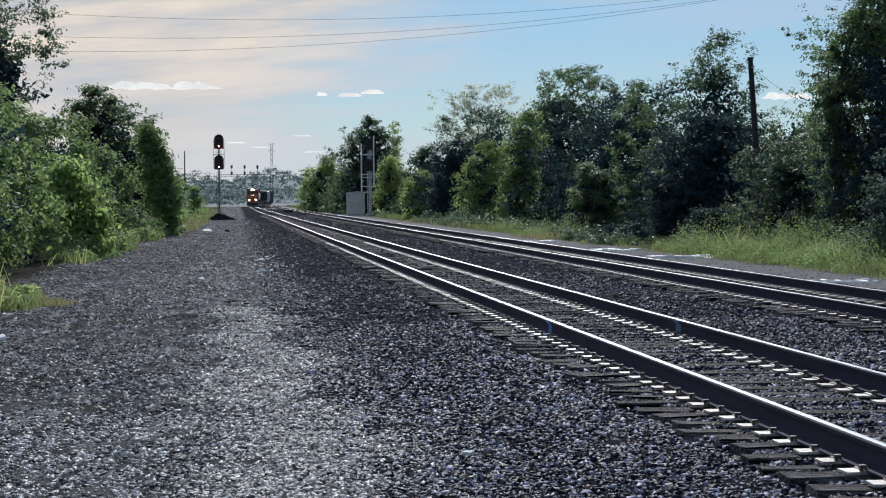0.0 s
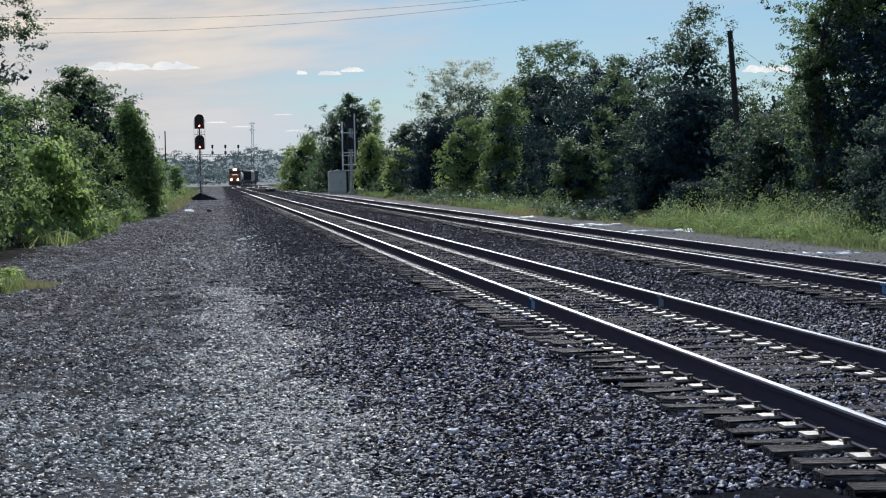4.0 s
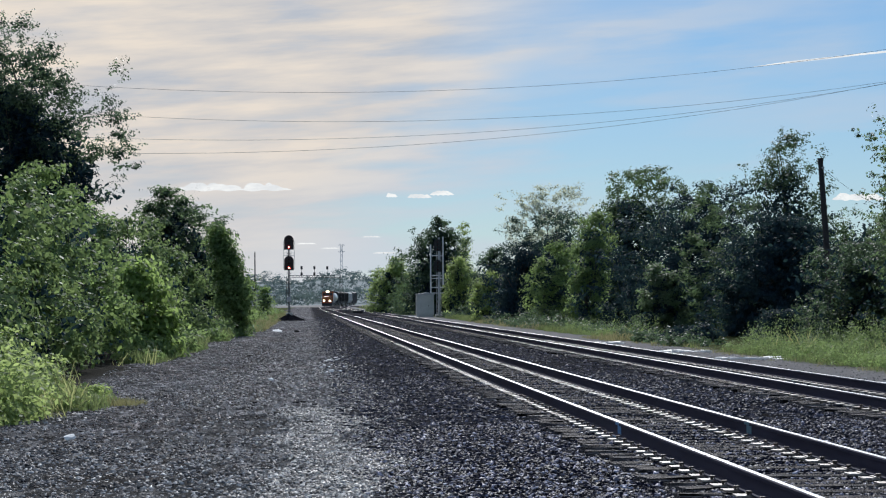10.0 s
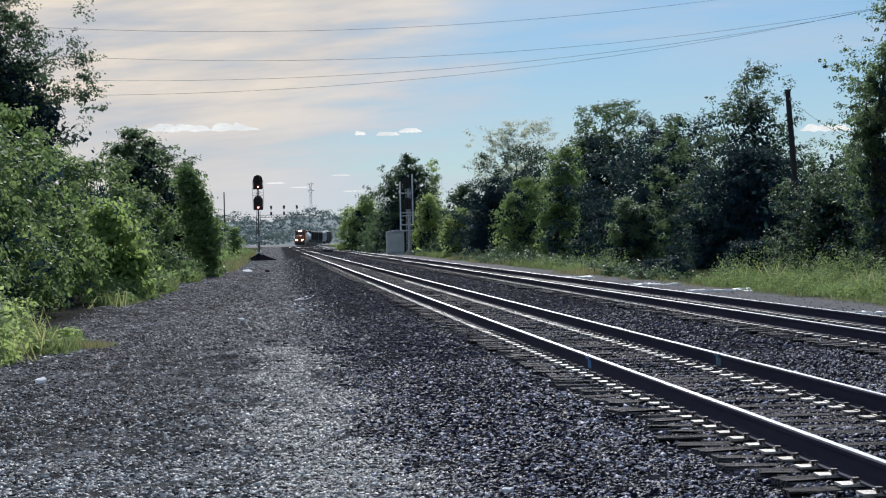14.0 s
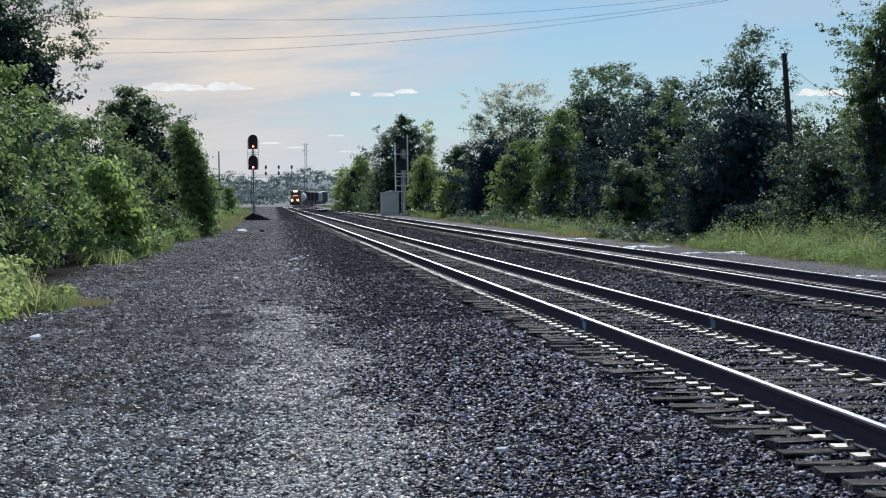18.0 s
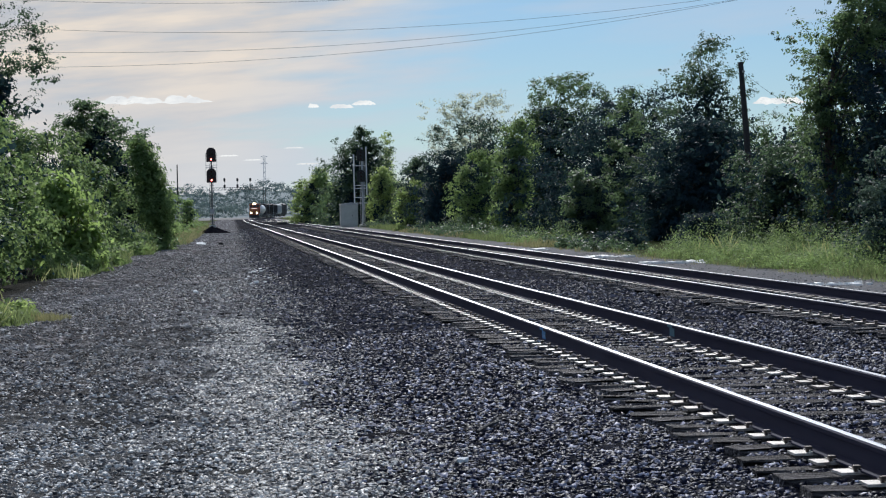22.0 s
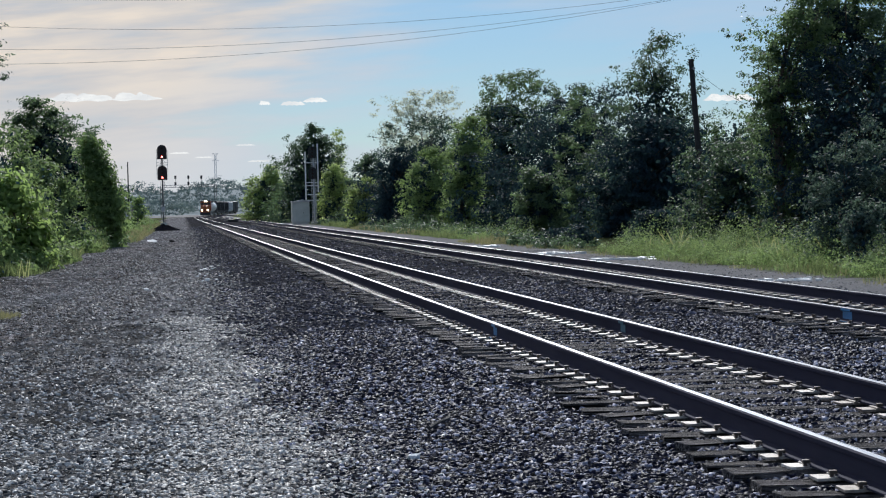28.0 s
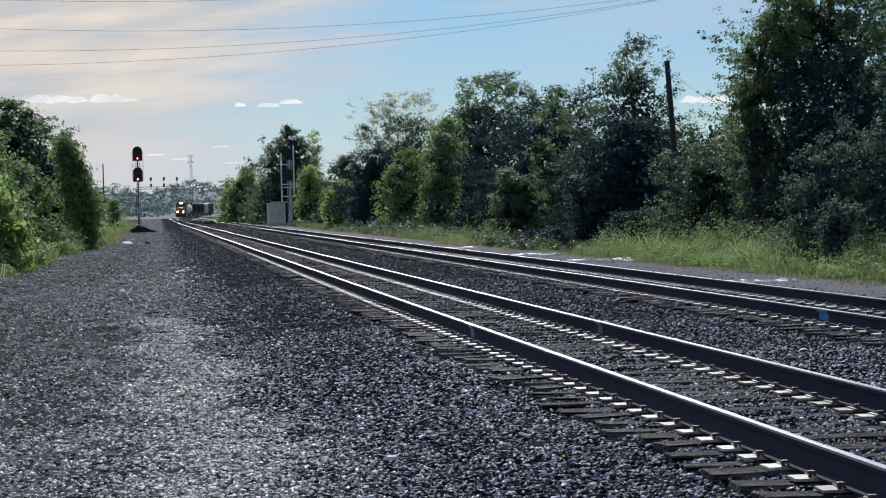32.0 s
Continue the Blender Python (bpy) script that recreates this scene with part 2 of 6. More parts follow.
def tie_look(n):
    p = own(n)
    grain = n.ramp(n.noise(n.mapped(p, (3, 45, 45)), 1.0, 7, 0.72), [(0.40, (0, 0, 0)), (0.60, (1, 1, 1))])
    crack = n.ramp(n.noise(n.mapped(p, (1.2, 60, 20)), 1.0, 3), [(0.41, (0, 0, 0)), (0.47, (1, 1, 1))])
    c = n.mix(grain, (0.012, 0.011, 0.013), (0.27, 0.245, 0.25))
    c = n.mix(chance(n), c, n.mix(grain, (0.018, 0.015, 0.016), (0.46, 0.41, 0.39)))
    c = n.mix(crack, (0.008, 0.007, 0.006), c)
    return dusty(n, c, 0.34, 0.70, grain, 1.0, 0.02)


def plate_look(n):
    p = where(n)
    rust = n.noise(p, 14, 6, 0.7)
    # the pale tone has the sun's glint painted in, the other is dull steel
    c = n.mix(chance(n), (0.74, 0.68, 0.61), (0.24, 0.19, 0.15))
    c = n.mix(n.ramp(rust, [(0.46, (0, 0, 0)), (0.68, (1, 1, 1))]), c, (0.19, 0.13, 0.10))
    return surface(n, c, 0.55, 0.0, rust, 0.8, 0.01, gloss=0.5)


def rail_side(n):
    p = own(n)
    c = n.mix(n.noise(n.mapped(p, (9, 0.6, 9)), 1.0, 6), (0.022, 0.021, 0.036), (0.060, 0.058, 0.090))
    return surface(n, c, 0.85, 0.0, n.noise(p, 90, 3), 0.3, 0.003, gloss=0.10)


def rail_top(n):
    p = own(n)
    worn = n.noise(n.mapped(p, (60, 0.5, 1)), 1.0, 5)
    c = n.mix(worn, (0.46, 0.46, 0.48), (0.76, 0.76, 0.78))
    return surface(n, c, n.ramp(worn, [(0.3, (0.34, 0.34, 0.34)), (0.8, (0.22, 0.22, 0.22))]), 1.0)


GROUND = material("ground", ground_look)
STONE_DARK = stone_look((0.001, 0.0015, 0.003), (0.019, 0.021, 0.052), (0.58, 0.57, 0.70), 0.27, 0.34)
# ballast stone of lower contrast, strewn from 22 m on
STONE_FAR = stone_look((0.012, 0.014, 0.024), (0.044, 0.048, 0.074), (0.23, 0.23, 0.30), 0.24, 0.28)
STONE_PALE = stone_look((0.036, 0.035, 0.036), (0.285, 0.280, 0.270), (0.84, 0.82, 0.79), 0.54, 0.5)
STONE_MID = stone_look((0.012, 0.013, 0.017), (0.108, 0.110, 0.120), (0.54, 0.54, 0.55), 0.38)
STONE_DULL = stone_look((0.075, 0.072, 0.072), (0.25, 0.24, 0.235), (0.60, 0.58, 0.565), 0.34, 0.30)
STONE_LIGHT = stone_look((0.09, 0.083, 0.075), (0.42, 0.388, 0.35), (0.85, 0.81, 0.75), 0.6, 0.45)
STONE_BROWN = stone_look((0.020, 0.015, 0.012), (0.085, 0.066, 0.056), (0.26, 0.22, 0.20), 0.35)
TIE = material("weathered_tie", tie_look)
RAIL_SIDE, RAIL_TOP = material("rail_rust", rail_side), material("rail_worn", rail_top)
PLATE = material("plate_steel", plate_look)
SPIKE = plain("spike_steel", (0.11, 0.085, 0.07), 0.6, 0.3, 60)
TEAL = plain("teal_paint", (0.05, 0.17, 0.24), 0.5, 0, 20, 0.3)
BLUE = plain("blue_paint", (0.06, 0.25, 0.54), 0.5, 0, 20, 0.3)
GALV_PALE = plain("pale_galvanised", (0.66, 0.67, 0.68), 0.7, 0.0, 14, 0.15)
GALV = plain("galvanised", (0.40, 0.41, 0.42), 0.7, 0.1, 14, 0.15)
STEEL_GREY = plain("mast_paint", (0.10, 0.10, 0.105), 0.5, 0.3, 10, 0.2)
# black paint with the red lamps' glow tinted in, for lit heads
RED_LIT_BLACK = plain("red_lit_black", (0.026, 0.010, 0.011), 0.55, 0, 12, 0.3)
BLACK = plain("black_paint", (0.012, 0.012, 0.014), 0.55, 0, 12, 0.3)
HUT = plain("hut_paint", (0.45, 0.455, 0.42), 0.5, 0.1, 5, 0.12)
WHITE_STONE = plain("white_stone", (0.88, 0.88, 0.86), 0.8, 0, 12, 0.15, 0.6)
SLAB = plain("pale_slab", (0.90, 0.87, 0.82), 0.6, 0, 9, 0.22, 0.6)
CONCRETE = plain("concrete", (0.52, 0.51, 0.48), 0.8, 0, 12, 0.2, 0.6)
POLE_WOOD = plain("pole_wood", (0.034, 0.032, 0.034), 0.85, 0, 18, 0.35, 0.8)
BARK = plain("bark", (0.085, 0.070, 0.056), 0.9, 0, 10, 0.4, 1.0)
CINDER = material("black_cinders", lambda n: matte(n, n.mix(n.noise(where(n), 9, 6), (0.006, 0.006, 0.008), (0.030, 0.028, 0.033)), n.noise(where(n), 20, 4), 0.8, 0.05))
CABLE = plain("cable", (0.10, 0.10, 0.11), 0.95, 0.0)
RED_LAMP = glow("red_lens", (1.0, 0.10, 0.07), 18.0)
DULL_LAMP = plain("dark_lens", (0.05, 0.012, 0.012), 0.15)
HEADLAMP = glow("headlamp", (1.0, 0.78, 0.46), 7.0)
LEAF = {
    "deep": leafy("leaf_deep", (0.018, 0.034, 0.040), (0.046, 0.074, 0.070), 0.36, 0.08, (0.14, 0.22, 0.12)),
    "mid": leafy("leaf_mid", (0.022, 0.042, 0.038), (0.078, 0.120, 0.072), 0.52, 0.40, (0.24, 0.34, 0.13), 0.5),
    "fresh": leafy("leaf_fresh", (0.070, 0.120, 0.046), (0.255, 0.345, 0.125), 0.58, 0.25, (0.32, 0.42, 0.13)),
    "ivy": leafy("leaf_ivy", (0.026, 0.052, 0.028), (0.255, 0.345, 0.155), 0.38, 0.18, (0.27, 0.36, 0.12), 0.55),
    "dim": leafy("leaf_dim", (0.015, 0.031, 0.034), (0.052, 0.082, 0.060), 0.48, 0.25, (0.19, 0.28, 0.12), 0.5),
    # shade put into the leaf colour: a dark copy for crown insides and dim trees
    "shade": leafy("leaf_painted_shade", (0.013, 0.027, 0.042), (0.028, 0.051, 0.070), 0.24, 0.04, (0.07, 0.13, 0.10)),
}
LEAF.update({
    "hazel": leafy("leaf_hazel", (0.034, 0.066, 0.034), (0.225, 0.305, 0.135), 0.40, 0.30, (0.27, 0.37, 0.13)),
    "lime": leafy("leaf_lime", (0.095, 0.140, 0.060), (0.32, 0.40, 0.165), 0.55, 0.2, (0.40, 0.49, 0.18)),
    "olive": leafy("leaf_olive", (0.026, 0.052, 0.036), (0.105, 0.155, 0.082), 0.52, 0.25, (0.22, 0.31, 0.12)),
    "silver": leafy("leaf_silver", (0.008, 0.017, 0.020), (0.095, 0.140, 0.125), 0.36, 0.25, (0.17, 0.25, 0.16)),
    "weed": leafy("leaf_weed", (0.068, 0.112, 0.052), (0.225, 0.305, 0.132), 0.50, 0.15, (0.27, 0.37, 0.13)),
    "pale": leafy("leaf_pale", (0.17, 0.195, 0.170), (0.52, 0.56, 0.50), 0.50, 0.5, (0.50, 0.53, 0.44)),
    # distance haze put into the leaf colour as a pale blue-grey
    "far": leafy("leaf_far_hazed", (0.096, 0.136, 0.154), (0.102, 0.143, 0.160), 0.36, 0.03, (0.14, 0.18, 0.175)),
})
# the slope below the far woods carries the same haze in its colour
RISE = plain("hazed_slope", (0.115, 0.158, 0.176), 0.95, 0, 0.05, 0.15, 0.0)
GRASS = leafy("grass", (0.044, 0.070, 0.032), (0.145, 0.188, 0.084), 0.42, 0.2, (0.24, 0.28, 0.12))
SEEDY = leafy("seedy", (0.17, 0.19, 0.085), (0.36, 0.38, 0.19), 0.45, 0.2, (0.36, 0.38, 0.18))
STRAW = leafy("straw", (0.15, 0.14, 0.085), (0.30, 0.27, 0.18), 0.30)


# ---- mesh tools ----
def bm_box(bm, x0, x1, y0, y1, z0, z1, bevel=0.0):
    r = bmesh.ops.create_cube(bm, size=1.0, matrix=Matrix.Translation(((x0 + x1) / 2, (y0 + y1) / 2, (z0 + z1) / 2)) @ Matrix.Diagonal((x1 - x0, y1 - y0, z1 - z0, 1)))
    if bevel:
        es = {e for v in r["verts"] for e in v.link_edges}
        bmesh.ops.bevel(bm, geom=list(es), offset=bevel, segments=2, affect="EDGES", profile=0.6)
    return r["verts"]


def bm_tube(bm, pts, radii, sides=8, caps=True):
    """A tapered tube through the points."""
    rings = []
    for i, p in enumerate(pts):
        a = Vector(pts[min(i + 1, len(pts) - 1)]) - Vector(pts[max(i - 1, 0)])
        q = a.to_track_quat("Z", "Y")
        r = radii[i] if isinstance(radii, (list, tuple)) else radii
        rings.append([bm.verts.new(Vector(p) + q @ Vector((r * math.cos(k * math.tau / sides), r * math.sin(k * math.tau / sides), 0))) for k in range(sides)])
    for a, b in zip(rings, rings[1:]):
        for k in range(sides):
            bm.faces.new((a[k], a[(k + 1) % sides], b[(k + 1) % sides], b[k]))
    if caps:
        bm.faces.new(rings[0][::-1])
        bm.faces.new(rings[-1])
    return rings


def bm_disc(bm, centre, radius, depth, axis="y", sides=20):
    d = Vector((0, depth, 0)) if axis == "y" else (Vector((depth, 0, 0)) if axis == "x" else Vector((0, 0, depth)))
    bm_tube(bm, [Vector(centre) - d / 2, Vector(centre) + d / 2], radius, sides)


def finish(bm, name, mat, smooth=False):
    bmesh.ops.recalc_face_normals(bm, faces=bm.faces)
    me = bpy.data.meshes.new(name)
    bm.to_mesh(me)
    bm.free()
    for m in mat if isinstance(mat, (list, tuple)) else [mat]:
        me.materials.append(m)
    if smooth:
        me.polygons.foreach_set("use_smooth", [True] * len(me.polygons))
    return me


def part(name, bm, mat, parent=None, label="", smooth=False):
    ob = new(name, bm if isinstance(bm, bpy.types.Mesh) else finish(bm, name, mat, smooth))
    ob.parent = parent
    return tagged(ob, label)


def raw_mesh(name, verts, faces, mat, smooth=False):
    """A mesh from numpy arrays, all faces with the same number of corners."""
    me = bpy.data.meshes.new(name)
    k = faces.shape[1]
    me.vertices.add(len(verts))
    me.vertices.foreach_set("co", np.ascontiguousarray(verts, dtype=np.float32).ravel())
    me.loops.add(faces.size)
    me.loops.foreach_set("vertex_index", np.ascontiguousarray(faces, dtype=np.int32).ravel())
    me.polygons.add(len(faces))
    me.polygons.foreach_set("loop_start", np.arange(0, faces.size, k, dtype=np.int32))
    me.polygons.foreach_set("loop_total", np.full(len(faces), k, dtype=np.int32))
    if smooth:
        me.polygons.foreach_set("use_smooth", np.ones(len(faces), dtype=bool))
    me.materials.append(mat)
    me.update(calc_edges=True)
    return me


def base(name, x, y, z, rz=0.0, **tags):
    ob = new(name)
    ob.matrix_world = pose(x, y, z, 0, 0, rz)
    ob.empty_display_size = 0.3
    return tagged(ob, **tags)


# ---- the lie of the land and the tracks ----
def track_one(y):
    """Middle of the near track, metres right of the eye, at y ahead; it bends right beyond 500 m."""
    x = 4.50 - 0.0035 * min(y, 330)
    return x + (max(0.0, y - 500) ** 2) / 3400


def track_two(y):
    return 9.10 - 0.0010 * min(y, 330) + (max(0.0, y - 500) ** 2) / 3400


def ground_z(x, y):
    """Height of the ground sheet; x and y are arrays."""
    def ramp(v, a, b):
        t = np.clip((v - a) / (b - a), 0, 1)
        return t * t * (3 - 2 * t)
    shift = np.where(y > 500, (np.maximum(0, y - 500) ** 2) / 3400, 0)
    u = x - shift
    z = -0.34 + 0.085 * ramp(u, 1.2, 2.8) - 0.085 * ramp(u, 10.9, 12.4)
    near = np.minimum(np.abs(u - 4.50 + 0.0035 * np.minimum(y, 330)), np.abs(u - 9.10 + 0.001 * np.minimum(y, 330)))
    z = z + 0.03 * ramp(-near, -1.25, -0.85)
    z = z - 0.10 * ramp(-x, 4, 9) + 0.25 * ramp(x, 14, 24)
    return z


def build_ground():
    xs = np.unique(np.concatenate([-np.geomspace(9, 4000, 26), np.arange(-9, 18, 0.35), np.geomspace(18, 4000, 26)]))
    ys = np.unique(np.concatenate([-np.geomspace(3, 900, 12), np.arange(-3, 60, 0.4), np.arange(60, 260, 2.0), np.geomspace(260, 4700, 60)]))
    X, Y = np.meshgrid(xs, ys)
    Z = ground_z(X, Y)
    rng = np.random.default_rng(3)
    Z += rng.normal(0, 0.006, Z.shape) * (np.abs(X) < 18)
    v = np.stack([X, Y, Z], -1).reshape(-1, 3)
    nx = len(xs)
    i = (np.arange(len(ys) - 1)[:, None] * nx + np.arange(nx - 1)[None, :]).ravel()
    f = np.stack([i, i + 1, i + nx + 1, i + nx], -1)
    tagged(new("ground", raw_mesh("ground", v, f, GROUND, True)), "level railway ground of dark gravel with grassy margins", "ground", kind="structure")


build_ground()
GAUGE = 0.755          # half the distance between rail middles
RAIL_H = 0.175


def rail_mesh(track, side, y0, y1):
    """Flat-bottomed rail: foot, web and worn head, along the line of the track."""
    prof = [(-0.070, -RAIL_H), (0.070, -RAIL_H), (0.070, -RAIL_H + 0.012), (0.012, -RAIL_H + 0.035), (0.010, -0.048), (0.036, -0.036), (0.037, -0.010),
            (0.026, 0.0), (-0.026, 0.0), (-0.037, -0.010), (-0.036, -0.036), (-0.010, -0.048), (-0.012, -RAIL_H + 0.035), (-0.070, -RAIL_H + 0.012)]
    bm = bmesh.new()
    ys = [y0] + [y for y in list(range(0, 200, 20)) + list(range(200, 1000, 25)) if y0 < y < y1] + [y1]
    rings = []
    for y in ys:
        c = track(y) + side * GAUGE
        rings.append([bm.verts.new((c + px, y, pz)) for px, pz in prof])
    k = len(prof)
    for a, b in zip(rings, rings[1:]):
        for j in range(k):
            f = bm.faces.new((a[j], a[(j + 1) % k], b[(j + 1) % k], b[j]))
            f.material_index = 1 if j == 7 else 0
    bm.faces.new(rings[0][::-1])
    bm.faces.new(rings[-1])
    return finish(bm, "rail", [RAIL_SIDE, RAIL_TOP])


def tie_mesh(seed):
    """A hewn wooden tie, 2.6 m long, with worn ends and corners."""
    rng = random.Random(seed)
    bm = bmesh.new()
    bm_box(bm, -1.30, 1.30, -0.112, 0.112, -0.19, 0.0)
    bmesh.ops.subdivide_edges(bm, edges=[e for e in bm.edges if abs(e.verts[0].co.x - e.verts[1].co.x) > 1], cuts=5)
    for v in bm.verts:
        end = abs(v.co.x) > 1.2
        v.co += Vector((rng.uniform(-0.05, 0.01) if end else 0, rng.uniform(-0.010, 0.010), rng.uniform(-0.014, 0.004)))
    return finish(bm, "tie", TIE)


def plate_mesh():
    bm = bmesh.new()
    bm_box(bm, -0.205, 0.190, -0.092, 0.092, 0.0, 0.016)
    for sx in (-0.085, 0.085):
        bm_box(bm, sx - 0.014, sx + 0.014, -0.098, 0.098, 0.016, 0.026)
    return finish(bm, "tie_plate", PLATE)


def spike_mesh():
    bm = bmesh.new()
    bm_box(bm, -0.010, 0.010, -0.010, 0.010, -0.05, 0.035)
    bm_box(bm, -0.030, 0.016, -0.019, 0.019, 0.035, 0.055, 0.006)
    return finish(bm, "spike", SPIKE)


TIE_STEP, TIE_TOP = 0.4945, -RAIL_H - 0.016
TIE_MESHES = [tie_mesh(s) for s in range(9)]
PLATE_MESH, SPIKE_MESH = plate_mesh(), spike_mesh()


def build_track(track, label, first, single_to, all_to, spikes_to):
    thing = base("railway_track", 0, 0, 0, label=label, category="railway track")
    tagged(thing, kind="structure")
    for s in (-1, 1):
        part("rail", rail_mesh(track, s, -6.0, 900.0), None, thing, "steel rail with a polished running surface")
    rng = random.Random(label)
    y = first
    while y < single_to:
        c = track(y)
        t = part("tie", TIE_MESHES[rng.randrange(9)], None, thing)
        wob = rng.uniform(-0.9, 0.9)
        t.matrix_world = pose(c + rng.uniform(-0.11, 0.08), y + rng.uniform(-0.02, 0.02), TIE_TOP + rng.uniform(-0.022, 0.0), 0, 0, wob + (180 if rng.random() < 0.5 else 0))
        for s in (-1, 1):
            p = part("tie_plate", PLATE_MESH, None, t, "steel plate, the sun's glint put in its pale colour")
            p.matrix_world = pose(c + s * GAUGE - s * 0.02, y + rng.uniform(-0.02, 0.02), TIE_TOP, 0, 0, wob + rng.uniform(-2, 2))
            if y < spikes_to:
                for q in (-1, 1) if y > 8 else ():
                    k = part("spike", SPIKE_MESH, None, t)
                    k.matrix_world = pose(c + s * GAUGE + q * 0.088, y + q * 0.05, TIE_TOP, 0, 0, 0 if q > 0 else 180)
        y += TIE_STEP
    last = y
    # the rest of the sleepers, too far off to tell apart
    bm = bmesh.new()
    while y < all_to:
        c = track(y)
        bm_box(bm, c - 1.3, c + 1.3, y - 0.11, y + 0.11, TIE_TOP - 0.15, TIE_TOP - 0.004)
        y += TIE_STEP
    tagged(part("far_ties", bm, TIE, thing), kind="stuff")
    bm = bmesh.new()
    while last < 120:
        c = track(last)
        for s in (-1, 1):
            bm_box(bm, c + s * GAUGE - 0.15, c + s * GAUGE + 0.15, last - 0.06, last + 0.09, TIE_TOP - 0.004, TIE_TOP + 0.012)
        last += TIE_STEP
    tagged(part("far_tie_plates", bm, SPIKE, thing), kind="stuff")
    return thing


TRACK1 = build_track(track_one, "near railway track of worn rails on weathered wooden ties", 10.644 - 32 * TIE_STEP, 78, 230, 34)
TRACK2 = build_track(track_two, "second railway track of dark rails on wooden ties", 14.1 - 38 * TIE_STEP, 82, 230, 30)


def crossover(y):
    """Middle of the track that leads from the second track over to the near one."""
    t = min(1.0, max(0.0, (y - 285) / 195))
    t = t * t * (3 - 2 * t)
    return track_two(y) * (1 - t) + track_one(y) * t


def build_crossover():
    thing = base("railway_track", 0, 0, 0, label="crossover track curving from one line to the other", category="railway track")
    tagged(thing, kind="structure")
    for s in (-1, 1):
        ob = part("rail", rail_mesh(crossover, s, 300.0, 470.0), None, thing, "steel rail with a polished running surface")
        ob.matrix_world = pose(0, 0, 0.004)
    bm = bmesh.new()
    y = 300.0
    while y < 470:
        c = crossover(y)
        bm_box(bm, c - 1.3, c + 1.3, y - 0.11, y + 0.11, TIE_TOP - 0.15, TIE_TOP - 0.010)
        y += TIE_STEP * 2
    tagged(part("far_ties", bm, TIE, thing), kind="stuff")


build_crossover()


def paint_mark(thing, track, side, y, width=0.26, mat=None):
    bm = bmesh.new()
    c = track(y) + side * GAUGE
    bm_box(bm, c - 0.0405, c - 0.0385, y - width / 2, y + width / 2, -0.036, -0.006)
    bm_box(bm, c - 0.0145, c - 0.0125, y - width / 2, y + width / 2, -0.140, -0.045)
    bm_box(bm, c - 0.074, c - 0.0715, y - width / 2, y + width / 2, -RAIL_H, -RAIL_H + 0.012)
    part("paint_mark", bm, mat or BLUE, thing, "teal paint mark on the rail's side" if mat else "blue paint mark on the rail's side")


paint_mark(TRACK1, track_one, -1, 23.77)
paint_mark(TRACK1, track_one, 1, 23.6, 0.26, TEAL)
paint_mark(TRACK2, track_two, -1, 24.75, 0.36)
paint_mark(TRACK2, track_two, 1, 24.8, 0.3)


